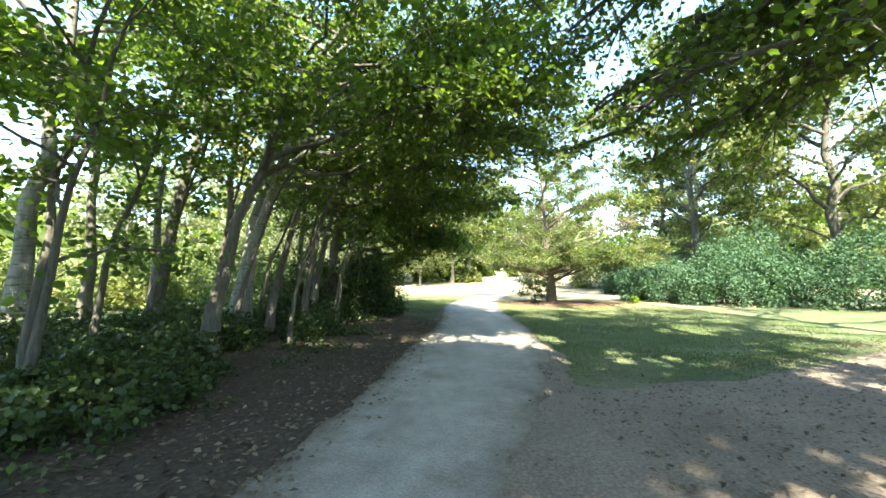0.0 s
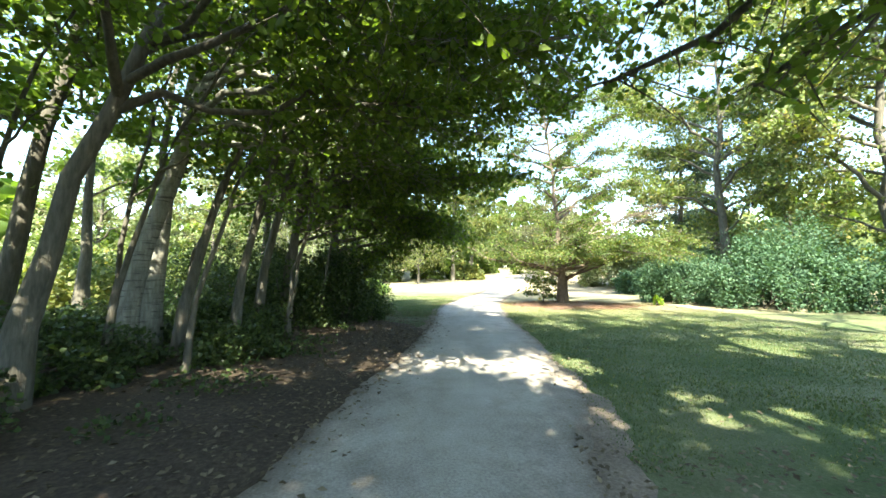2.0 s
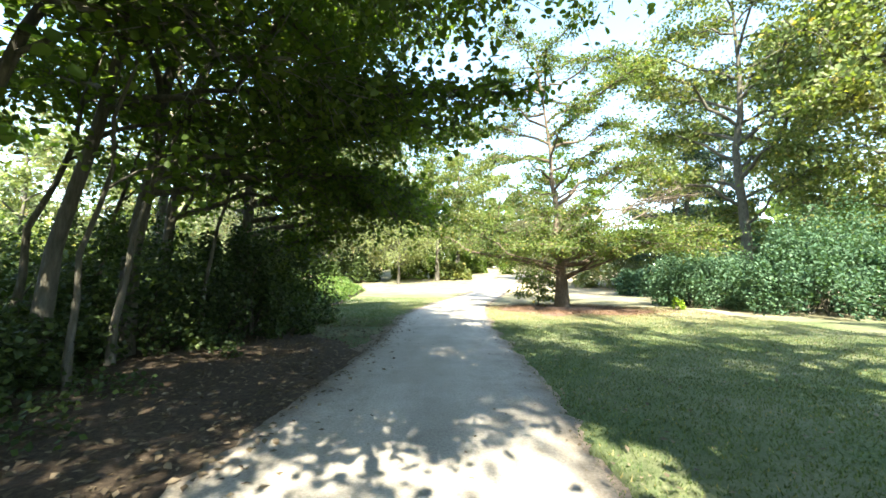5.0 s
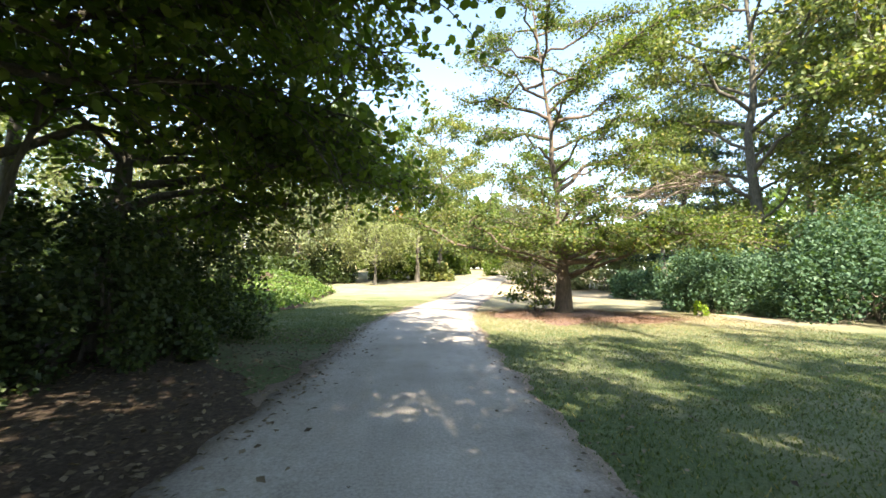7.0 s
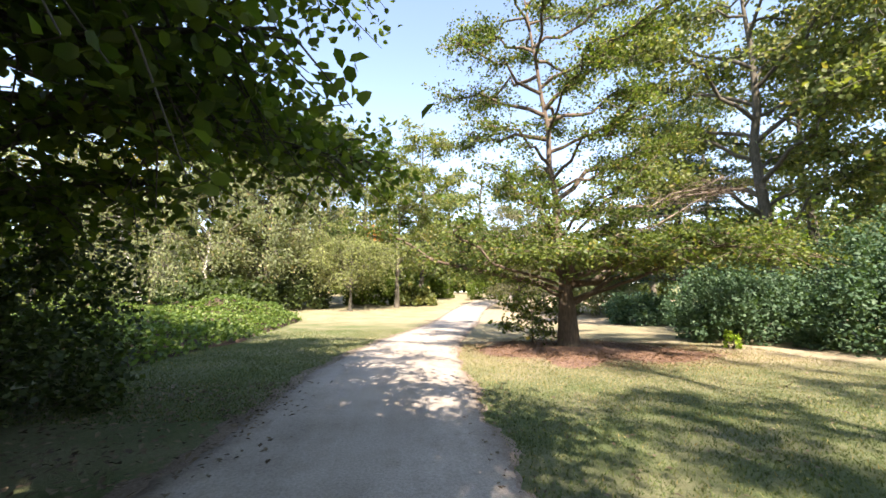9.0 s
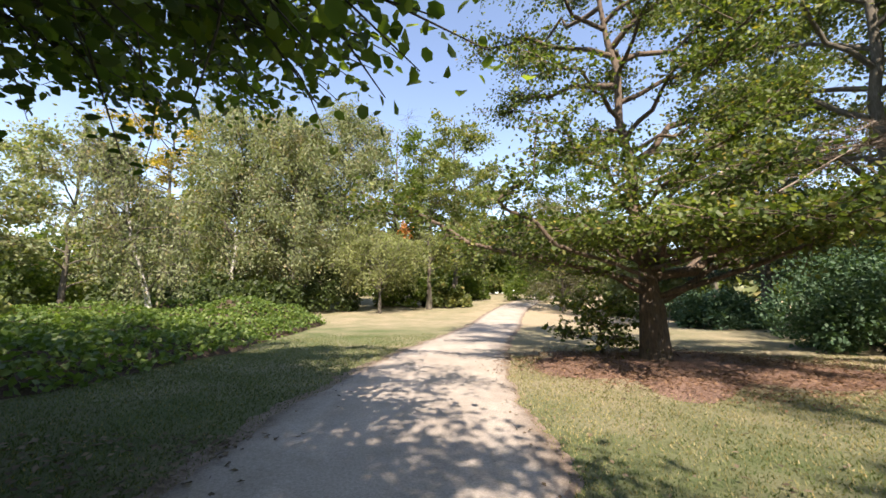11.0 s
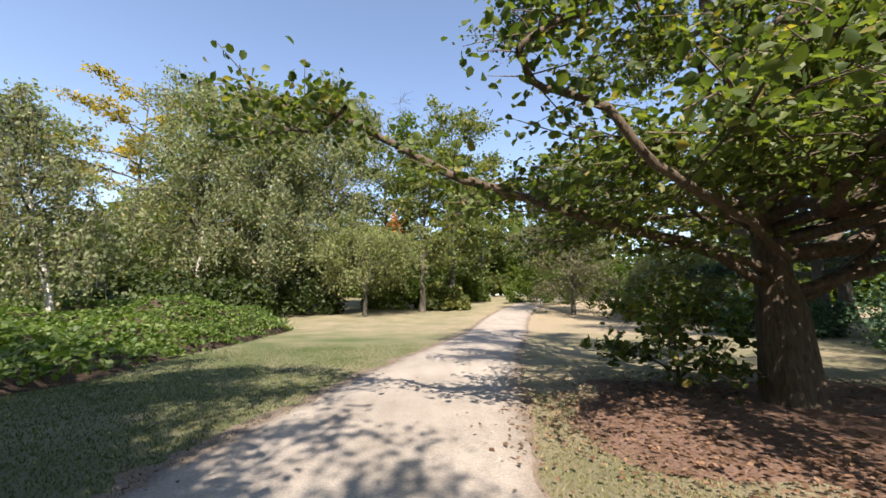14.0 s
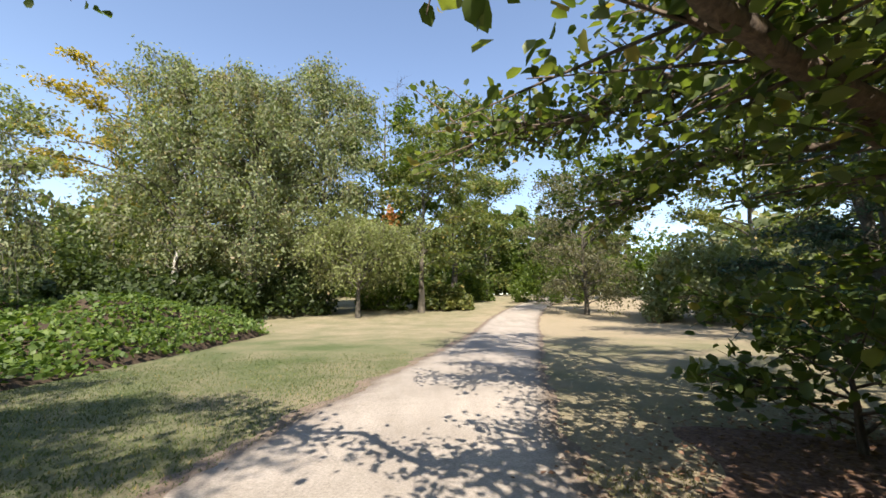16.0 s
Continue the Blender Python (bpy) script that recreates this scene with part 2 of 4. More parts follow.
def leaves(centres, size, up=0.6, wide=0.62, round_leaf=False, hang=0.0, stretch=1.0):
    """Single folded leaf blades at centres: points and faces. up: how far they lie level; hang: how far they point down."""
    c = np.asarray(centres, float)
    n = len(c)
    nor = rng.standard_normal((n, 3)) * (1 - up) + np.array([0, 0, up])
    nor /= np.linalg.norm(nor, axis=1, keepdims=True) + 1e-9
    u = rng.standard_normal((n, 3)) + np.array([0, 0, -2.2 * hang])
    u -= nor * np.sum(u * nor, axis=1, keepdims=True) * (1 - hang)
    u /= np.linalg.norm(u, axis=1, keepdims=True) + 1e-9
    v = np.cross(nor, u)
    v /= np.linalg.norm(v, axis=1, keepdims=True) + 1e-9
    s = (size * rng.uniform(0.65, 1.25, n))[:, None]
    L, W = s * 0.5 * stretch, s * 0.5 * wide
    lift = nor * s * 0.1
    if round_leaf:
        pts = np.stack([c - u * L, c - u * L * 0.55 + v * W * 0.85 + lift, c + u * L * 0.35 + v * W * 0.8 + lift, c + u * L - lift * 0.8,
                        c + u * L * 0.35 - v * W * 0.8 + lift, c - u * L * 0.55 - v * W * 0.85 + lift], 1)
        base = np.arange(n)[:, None] * 6
        return pts.reshape(-1, 3), np.concatenate([base + np.array([[0, 1, 2, 3]]), base + np.array([[0, 3, 4, 5]])])
    pts = np.stack([c - u * L, c + v * W + lift, c + u * L, c - v * W + lift], 1)
    base = np.arange(n)[:, None] * 4
    return pts.reshape(-1, 3), np.concatenate([base + np.array([[0, 1, 2]]), base + np.array([[0, 2, 3]])])


def bend(start, end, n=7, sag=0.0, wobble=0.06):
    """A crooked line from start to end that arches up by sag."""
    s, e = np.asarray(start, float), np.asarray(end, float)
    t = np.linspace(0, 1, n)[:, None]
    p = s + (e - s) * t
    p[:, 2:3] += sag * 4 * t * (1 - t)
    length = np.linalg.norm(e - s)
    w = rng.standard_normal((n, 3)) * wobble * length * np.sin(np.pi * np.clip(t, 0, 1))
    return p + w


def sprays(limb, r0, count, length, droop, leaf_step, spread, first=0.3, flat=0.45):
    """Twigs along a limb and the places of their leaves."""
    tubes, spots = [], []
    n = len(limb)
    seg = limb[-1] - limb[0]
    out = seg / (np.linalg.norm(seg) + 1e-9)
    for _ in range(count):
        f = rng.uniform(first, 1.0) ** 0.8 * (n - 1)
        i = min(int(f), n - 2)
        a = limb[i] + (limb[i + 1] - limb[i]) * (f - i)
        d = rng.standard_normal(3) * [1, 1, flat] + out * 0.6
        d /= np.linalg.norm(d)
        ln = length * rng.uniform(0.5, 1.2)
        k = 3
        t = np.linspace(0, 1, k)[:, None]
        p = a + d * ln * t + np.array([0, 0, -droop * ln]) * t ** 2 + rng.standard_normal((k, 3)) * 0.05 * ln * t
        tubes.append((p, np.linspace(r0, r0 * 0.3, k)))
        m = max(3, int(ln / leaf_step))
        tt = rng.uniform(0.1, 1.05, m)
        q = np.stack([np.interp(tt, t[:, 0], p[:, c]) for c in range(3)], 1)
        spots.append(q + rng.standard_normal((m, 3)) * spread * [1, 1, 0.6])
    return tubes, np.concatenate(spots) if spots else np.zeros((0, 3))


def tree(name, x, y, height, girth, label, bark, leaf, z=0.0, crown_from=0.35, limbs=10, reach=3.0, rise=0.5, lean=(0.0, 0.0), twigs=14,
         twig_len=1.1, droop=0.25, leaf_size=0.1, leaf_step=0.05, spread=0.09, round_leaf=False, up=0.55, hang=0.0, wide=0.62, extra=(), shape="round",
         group="", sag=0.15, flat=0.45, category="tree", sides=8, crook=0.006, fork=0.0, bare=(), stretch=1.0, crooked=()):
    """A tree with a tapered trunk, limbs, twigs and a crown of single leaves. extra: ends of further limbs, seen from the base; bare: leafless ones; crooked: (thickness, leaves from, bends of a limb)."""
    root = tagged(new(name), label, category, group)
    root.location = (x, y, z)
    n = 12
    t = np.linspace(0, 1, n)[:, None]
    spine = np.concatenate([lean[0] * t ** 1.7 * 1.35, lean[1] * t ** 1.7 * 1.35, height * t], 1) + rng.standard_normal((n, 3)) * crook * height * np.sin(np.pi * t) * [1, 1, 0]
    spine[0, 2] = -0.25
    rad = girth * (1 - 0.86 * t[:, 0] ** 0.9)
    rad[0], rad[1] = girth * 1.45, girth * 1.05
    if fork:
        rad *= np.where(t[:, 0] > fork, 0.62, 1.0)
    v, q = tube(spine, rad, sides + 2, 0.035)
    part("trunk", mesh_of("trunk", v, [q], True), bark, root)
    twig_tubes, spots = [], []
    ends = []
    for i in range(limbs):
        f = crown_from + (0.97 - crown_from) * ((i + rng.uniform(0.1, 0.9)) / max(1, limbs))
        az = i * 2.399 + rng.uniform(-0.5, 0.5)
        g = (f - crown_from) / (1 - crown_from)
        s = {"round": math.sin(math.pi * (0.18 + 0.74 * g)) ** 0.7, "cone": 1.05 - 0.9 * g, "vase": 0.5 + 0.6 * math.sin(math.pi * min(1, g + 0.1))}[shape]
        ln = reach * s * rng.uniform(0.75, 1.2)
        a = np.array([np.interp(f, t[:, 0], spine[:, c]) for c in range(3)])
        ends.append((a, a + np.array([math.cos(az) * ln, math.sin(az) * ln, ln * rise * rng.uniform(0.4, 1.3)]), f, True))
    for e, leafy in [(e, True) for e in extra] + [(e, False) for e in bare]:
        f = e[3] + (rng.uniform(-0.03, 0.05) if fork else 0.0)
        a = np.array([np.interp(f, t[:, 0], spine[:, c]) for c in range(3)])
        ends.append((a, np.array(e[:3], float), f, leafy))
    for a, b, f, leafy in ends:
        ln = np.linalg.norm(b - a)
        line = bend(a, b, 8, sag * ln * 0.35, 0.035)
        r = min(girth * (1 - 0.8 * f) * 0.62, 0.012 + 0.016 * ln) * (1.0 if leafy else 0.55)
        v, q = tube(line, np.linspace(r, r * 0.22, 8), 6, 0.06)
        part("limb", mesh_of("limb", v, [q], True), bark if leafy else M_DEAD, root)
        count = max(4, int(twigs * ln / reach))
        tw, sp = sprays(line, 0.006 + 0.12 * r, count if leafy else int(count * 1.2), twig_len, droop, leaf_step, spread, flat=flat)
        twig_tubes += tw
        if leafy:
            spots.append(sp)
    for r, first, bends in crooked:
        bends = np.asarray(bends, float)
        k = np.linspace(0, len(bends) - 1, 5 * len(bends))
        line = np.stack([np.interp(k, np.arange(len(bends)), bends[:, c]) for c in range(3)], 1)
        line[1:-1] = (line[:-2] + 2 * line[1:-1] + line[2:]) / 4
        line += rng.standard_normal(line.shape) * r * 0.14
        v, q = tube(line, np.linspace(r, r * 0.25, len(line)), 9, 0.09)
        part("limb", mesh_of("limb", v, [q], True), bark, root)
        ln = np.linalg.norm(np.diff(line, axis=0), axis=1).sum()
        tw, sp = sprays(line, 0.009, int(twigs * ln / reach * 0.6), twig_len * 0.55, droop, leaf_step, spread, first=first, flat=flat * 1.4)
        twig_tubes += tw
        spots.append(sp)
    v, q = join_tubes([tube(p, r, 3) for p, r in twig_tubes])
    part("fine_branching", mesh_of("fine_branching", v, [q]), M_BARK if bark is M_BIRCH else bark, root, kind="stuff")
    if spots:
        v, f = leaves(np.concatenate(spots), leaf_size, up, wide, round_leaf, hang, stretch)
        part("crown", mesh_of("crown", v, [f]), leaf, root, kind="stuff")
    return root


def weeping_tree(name, x, y, height, girth, label, bark, leaf, z=0.0, limbs=22, reach=3.0, crown_from=0.3, strands=16, strand=2.2, leaf_size=0.1, leaf_step=0.09,
                 lean=(0, 0), group="", spread=0.1, shape="round"):
    """A tree whose thin twigs hang down in curtains from arching limbs."""
    root = tagged(new(name), label, "tree", group)
    root.location = (x, y, z)
    n = 12
    t = np.linspace(0, 1, n)[:, None]
    spine = np.array([lean[0], lean[1], height]) * t + rng.standard_normal((n, 3)) * 0.008 * height * np.sin(np.pi * t) * [1, 1, 0]
    spine[0, 2] = -0.25
    v, q = tube(spine, girth * (1.25 - 1.15 * t[:, 0] ** 0.7), 9, 0.03)
    part("trunk", mesh_of("trunk", v, [q], True), bark, root)
    tubes, spots = [], []
    for i in range(limbs):
        g = (i + rng.uniform(0, 1)) / limbs
        f = crown_from + (0.98 - crown_from) * g
        az = i * 2.399 + rng.uniform(-0.4, 0.4)
        ln = reach * (0.35 + 0.75 * math.sin(math.pi * (0.25 + 0.7 * g)) if shape == "round" else 1.1 - 0.8 * g) * rng.uniform(0.7, 1.15)
        a = np.array([np.interp(f, t[:, 0], spine[:, c]) for c in range(3)])
        b = a + np.array([math.cos(az) * ln, math.sin(az) * ln, ln * rng.uniform(0.1, 0.55)])
        line = bend(a, b, 7, 0.22 * ln, 0.04)
        r = 0.012 + 0.014 * ln
        v, q = tube(line, np.linspace(r, r * 0.25, 7), 5, 0.05)
        part("limb", mesh_of("limb", v, [q], True), M_BARK if bark is M_BIRCH else bark, root)
        for _ in range(strands):
            k = rng.uniform(0.25, 1.0) * 6
            j = min(int(k), 5)
            s = line[j] + (line[j + 1] - line[j]) * (k - j)
            drop = min(strand * rng.uniform(0.4, 1.2), max(0.4, s[2] - 0.35))
            side = rng.standard_normal(2) * 0.35
            tt = np.linspace(0, 1, 4)[:, None]
            p = s + np.concatenate([side * tt ** 0.5, -drop * tt ** 1.3], 1)
            tubes.append(tube(p, np.linspace(0.012, 0.004, 4), 3))
            m = max(4, int(drop / leaf_step))
            w = rng.uniform(0, 1, m)
            spots.append(np.stack([np.interp(w, tt[:, 0], p[:, c]) for c in range(3)], 1) + rng.standard_normal((m, 3)) * spread)
    v, q = join_tubes(tubes)
    part("fine_branching", mesh_of("fine_branching", v, [q]), M_BARK if bark is M_BIRCH else bark, root, kind="stuff")
    v, f = leaves(np.concatenate(spots), leaf_size, 0.15, 0.6, False, 0.45, 1.1)
    part("crown", mesh_of("crown", v, [f]), leaf, root, kind="stuff")
    return root


def shrub(name, x, y, rx, ry, h, label, leaf, n, leaf_size=0.1, z=0.0, bark=None, clumps=26, group="", category="shrub", stems=7, up=0.5, hang=0.0, turn=0.0, wide=0.62, round_leaf=False, low=0.05):
    """A bush: stems from the ground and leaves in many lumps over a dome, denser at its face."""
    root = tagged(new(name), label, category, group)
    root.location = (x, y, z)
    root.rotation_euler = (0, 0, radians(turn))
    cs = []
    for i in range(clumps):
        az, el = i * 2.399, math.asin(min(1, (i + 0.5) / clumps * (1 - low) + low))
        k = rng.uniform(0.6, 1.05)
        cs.append((math.cos(az) * math.cos(el) * rx * k, math.sin(az) * math.cos(el) * ry * k, math.sin(el) * h * k * 0.86 + 0.05))
    cs = np.array(cs)
    for i in range(stems):
        c = cs[rng.integers(len(cs))]
        v, q = tube(bend((rng.uniform(-0.2, 0.2) * rx, rng.uniform(-0.2, 0.2) * ry, -0.1), c * 0.92, 6, 0.12 * h, 0.05), np.linspace(0.035, 0.01, 6), 5)
        part("stem", mesh_of("stem", v, [q], True), bark or M_BARK, root)
    pick = rng.integers(len(cs), size=n)
    d = rng.standard_normal((n, 3))
    d /= np.linalg.norm(d, axis=1, keepdims=True)
    size = np.array([rx, ry, h]) * 0.29
    p = cs[pick] + d * size * (rng.uniform(0, 1, n) ** 0.42)[:, None] * rng.uniform(0.55, 1.3, clumps)[pick][:, None]
    p[:, 2] = np.abs(p[:, 2] - 0.03) + 0.03
    v, f = leaves(p, leaf_size, up, wide, round_leaf, hang)
    part("foliage", mesh_of("foliage", v, [f]), leaf, root, kind="stuff")
    return root


# ---------------------------------------------------------------- ground, path and track
def rise(y):
    """Height of the ground: level along the first stretch, then a gentle climb."""
    s = np.clip((np.asarray(y, float) - 34.0) / 14.0, 0, None)
    return np.where(s < 1, 0.45 * s ** 2, 0.45 + 1.05 * (s - 1))


def ground_z(x, y):
    y = np.asarray(y, float)
    z = np.minimum(rise(y), 4.2)
    return z


LEFT_Y = [-30, 0, 3.2, 5, 8, 11, 14, 18, 21, 24, 27, 31, 40, 48, 56, 66, 78, 95]
LEFT_X = [-4.0, -2.1, -1.45, -1.15, -0.85, -0.42, -0.15, -0.05, 0.05, 0.45, 0.95, 1.9, 4.1, 5.9, 8.4, 12.2, 18.5, 30]
RIGHT_X = [-1.4, -0.2, 0.65, 1.3, 2.2, 2.55, 2.65, 2.8, 3.05, 3.4, 3.9, 4.8, 7.2, 9.2, 11.8, 15.8, 22.5, 34]


def left_edge(y):
    return np.interp(y, LEFT_Y, LEFT_X)


def right_edge(y):
    return np.interp(y, LEFT_Y, RIGHT_X)


def track_far(x):
    """Far edge of the earth track that leaves the path to the east."""
    return np.interp(x, [1.2, 2.2, 3.0, 4.5, 6.6, 10.9, 20, 40], [7.4, 6.3, 6.35, 6.6, 7.3, 9.6, 14.5, 25])


def wander(v, scale, amount, seed):
    return np.array([noise.noise(Vector((a * scale, seed, 0.3))) for a in np.atleast_1d(v)]) * amount


def strip(name, ys, xl, xr, across, material, label, height, category, wob=0.14, arch=0.035):
    ys = np.asarray(ys)
    l = xl + wander(ys, 1.3, wob, 3.1) + wander(ys, 5.0, wob * 0.5, 8.4) + wander(ys, 9.0, 0.05, 1.4)
    r = xr + wander(ys, 1.3, wob, 5.7) + wander(ys, 5.0, wob * 0.5, 2.2) + wander(ys, 9.0, 0.05, 6.4)
    f = np.concatenate([[0, 0.012], np.linspace(0.08, 0.92, across - 4), [0.988, 1]])
    X = l[:, None] + (r - l)[:, None] * f[None, :]
    Y = np.repeat(ys[:, None], across, 1)
    crown = arch * np.sin(np.pi * f)[None, :] ** 0.7
    Z = ground_z(X, Y) + height + crown - 0.03 * (f[None, :] == 0) - 0.03 * (f[None, :] == 1)
    v = np.stack([X, Y, Z], -1).reshape(-1, 3)
    i = np.arange(len(ys) - 1)[:, None] * across + np.arange(across - 1)[None, :]
    q = np.stack([i, i + 1, i + 1 + across, i + across], -1).reshape(-1, 4)
    return tagged(part(name, mesh_of(name, v, [q], True), material), label, category, kind="structure")


def make_ground():
    fine_x = np.arange(-24, 30.01, 0.5)
    xs = np.concatenate([[-900, -400, -180, -90, -60, -40, -30], fine_x, [36, 48, 70, 110, 200, 420, 900]])
    ys = np.concatenate([[-900, -400, -150, -70, -40, -25], np.arange(-16, 64.01, 0.5), [70, 78, 90, 110, 150, 250, 450, 900]])
    X, Y = np.meshgrid(xs, ys)
    Z = ground_z(X, Y)
    bumps = np.array([noise.noise(Vector((a * 0.5, b * 0.5, 0))) for a, b in zip(X.ravel(), Y.ravel())]).reshape(X.shape)
    off = np.clip(np.maximum(left_edge(Y) - X, X - right_edge(Y)) / 2.0, 0, 1)
    off = np.where(X > right_edge(Y), off * np.clip((Y - track_far(X) - 0.4) / 1.5, 0, 1), off)
    Z = Z + bumps * 0.05 * off - 0.01
    v = np.stack([X, Y, Z], -1).reshape(-1, 3)
    w = len(xs)
    i = np.arange(len(ys) - 1)[:, None] * w + np.arange(w - 1)[None, :]
    q = np.stack([i, i + 1, i + 1 + w, i + w], -1).reshape(-1, 4)
    me = mesh_of("ground", v, [q], True)
    d = 0.12 + 0.4 * np.clip((Y - 21) / 5, 0, 1) * np.clip((X - right_edge(Y) + 6) / 6, 0, 1) + 0.42 * np.clip((Y - 36) / 5, 0, 1) + 0.1 * np.clip((Y - 20) / 4, 0, 1) + 0.45 * np.exp(-((X - 12) / 4) ** 2 - ((Y - 23.5) / 2) ** 2) + 0.32 * np.exp(-((Y - 22.5) / 2.6) ** 2) * np.clip((X - 2.5) / 1.5, 0, 1)
    at = me.attributes.new("dry", "FLOAT", "POINT")
    at.data.foreach_set("value", d.astype(np.float32).ravel())
    tagged(part("ground", me, M_LAWN), "mown lawn with dry straw-coloured patches", "lawn", kind="structure")


make_ground()
YS = np.arange(-12, 80, 0.09)
PATH = strip("path", YS, left_edge(YS), right_edge(YS), 21, M_PATH, "pale compacted gravel footpath with ragged edges", 0.012, "path")
co = np.empty(len(PATH.data.vertices) * 3, dtype=np.float32)
PATH.data.vertices.foreach_get("co", co)
px, py = co[0::3], co[1::3]
inside = np.minimum(px - left_edge(py), right_edge(py) - px)
soiled = 0.9 * np.exp(-np.clip(inside, 0, None) / (0.16 + 0.22 * np.clip((16 - py) / 10, 0, 1))) + 0.30 * np.clip((9 - py) / 8, 0, 1) - 0.05
PATH.data.attributes.new("earth", "FLOAT", "POINT").data.foreach_set("value", soiled.astype(np.float32))

strip("path_shoulder", YS, left_edge(YS) - 0.22 - 0.8 * np.clip((14 - YS) / 4, 0, 1), right_edge(YS) + 0.08 + 0.3 * np.clip((10 - YS) / 3, 0, 1), 9, M_TRACK, "brown trodden earth shoulder along the path edges", 0.002, "path", 0.2, 0.0)


def make_track():
    """The earth track that leaves the path to the east."""
    xs = np.arange(-0.9, 40, 0.18)
    far = track_far(xs) + wander(xs, 1.2, 0.18, 1.9) + wander(xs, 5, 0.08, 6.9)
    near = np.interp(xs, [1.2, 3, 6, 12, 20, 40], [-6, -4, -1.0, 2.5, 7.5, 17]) + wander(xs, 1.2, 0.2, 4.9)
    f = np.linspace(0, 1, 10)
    X = np.repeat(xs[:, None], 10, 1)
    Y = far[:, None] + (near - far)[:, None] * f[None, :]
    v = np.stack([X, Y, np.full_like(X, 0.006)], -1)
    v[:, 0, 2] = v[:, -1, 2] = -0.03
    i = np.arange(len(xs) - 1)[:, None] * 10 + np.arange(9)[None, :]
    q = np.stack([i + 10, i + 11, i + 1, i], -1).reshape(-1, 4)
    tagged(part("track", mesh_of("track", v.reshape(-1, 3), [q[:, ::-1]], True), M_TRACK), "brown earth side track strewn with dry leaves", "track", kind="structure")


make_track()
YB = np.arange(-14, 18.6, 0.2)
strip("verge", YB, np.full_like(YB, -8.6), left_edge(YB) + 0.6 - 3.6 * np.clip((YB - 13.0) / 5, 0, 1) ** 1.4, 14, M_DUFF, "dark bare soil and leaf litter under the trees", 0.004, "soil", 0.25)

# mulch ring under the spreading tree
TX, TY = 7.1, 25.1
ang = np.linspace(0, 2 * np.pi, 73)[:-1]
rr = 1 + wander(ang, 2.5, 0.35, 9.1)
ring = [np.stack([TX + 0.3 + np.cos(ang) * 3.4 * rr * k, TY - 0.7 + np.sin(ang) * 2.9 * rr * k, np.full_like(ang, 0.012 + 0.05 * (1 - k) - (0.05 if k == 1 else 0))], 1) for k in (0.02, 0.3, 0.6, 0.85, 1.0)]
i = np.arange(4)[:, None] * 72
j = np.arange(72)[None, :]
q = np.stack([i + j, i + 72 + j, i + 72 + (j + 1) % 72, i + (j + 1) % 72], -1).reshape(-1, 4)
tagged(part("mulch", mesh_of("mulch", np.concatenate(ring), [q], True), M_MULCH), "reddish-brown bark mulch and dead leaves round the tree", "mulch", kind="structure")

# ---------------------------------------------------------------- the row of trees west of the path
ROW = "trees along the west side of the path"
BROAD = dict(leaf=M_LEAF, leaf_size=0.112, wide=0.85, leaf_step=0.045, spread=0.15, group=ROW, up=0.5, round_leaf=True)
COARSE = dict(BROAD, round_leaf=False, leaf_size=0.23, leaf_step=0.05)
LEANING = "slender grey-barked broadleaf tree leaning in a dense row"
YOUNG = "thin grey-barked young broadleaf tree in a dense row"
OVERHANG = "grey-barked broadleaf tree with limbs over the path"
tree("broadleaf_tree", -7.0, 9.3, 11.0, 0.17, LEANING, M_BARK, limbs=10, reach=3.0, crown_from=0.4, lean=(2.2, 0.4), twigs=30, **BROAD)
tree("broadleaf_tree", -4.5, 7.4, 10.0, 0.14, LEANING, M_BARK, limbs=9, reach=2.8, crown_from=0.42, lean=(2.9, 0.9), twigs=32,
     extra=[(4.6, 1.5, 4.2, 0.36), (5.6, -1.2, 4.6, 0.4), (3.0, -2.5, 4.4, 0.38), (6.8, -0.2, 5.6, 0.5), (7.2, 0.8, 6.8, 0.55), (6.2, -1.1, 5.0, 0.45), (6.5, 1.8, 7.6, 0.6), (5.6, -0.6, 8.8, 0.8), (6.4, 1.0, 9.2, 0.85)], **BROAD)
tree("broadleaf_tree", -5.4, 9.9, 11.0, 0.18, "stout pale-barked broadleaf tree leaning over the path", M_BARK_PALE, limbs=9, reach=3.0, crown_from=0.42, lean=(3.4, 0.3), twigs=32,
     extra=[(6.5, 0.6, 4.4, 0.38), (5.2, 2.6, 4.0, 0.36), (7.4, -2.2, 4.6, 0.4), (8.0, 0.8, 6.8, 0.55), (7.4, 2.2, 7.6, 0.6), (7.6, -1.4, 8.0, 0.66), (7.2, -2.6, 9.4, 0.75), (6.2, 0.4, 9.8, 0.8), (8.0, 0.6, 9.0, 0.72), (8.4, 1.1, 5.8, 0.46), (8.8, -0.4, 6.2, 0.48), (9.2, 0.6, 6.8, 0.52)], **BROAD)
tree("broadleaf_tree", -5.7, 10.9, 11.5, 0.22, "pale mottled-barked broadleaf tree in a dense row", M_BARK_PALE, limbs=8, reach=2.8, crown_from=0.44, lean=(1.6, 0.2), twigs=28, **BROAD)
tree("broadleaf_tree", -4.7, 10.4, 9.5, 0.11, YOUNG, M_BARK, limbs=6, reach=2.3, crown_from=0.42, lean=(2.6, 0.9), twigs=24, **BROAD)
tree("broadleaf_tree", -4.1, 11.2, 9.0, 0.10, YOUNG, M_BARK, limbs=6, reach=2.3, crown_from=0.38, lean=(1.9, 0.4), twigs=24, **BROAD)
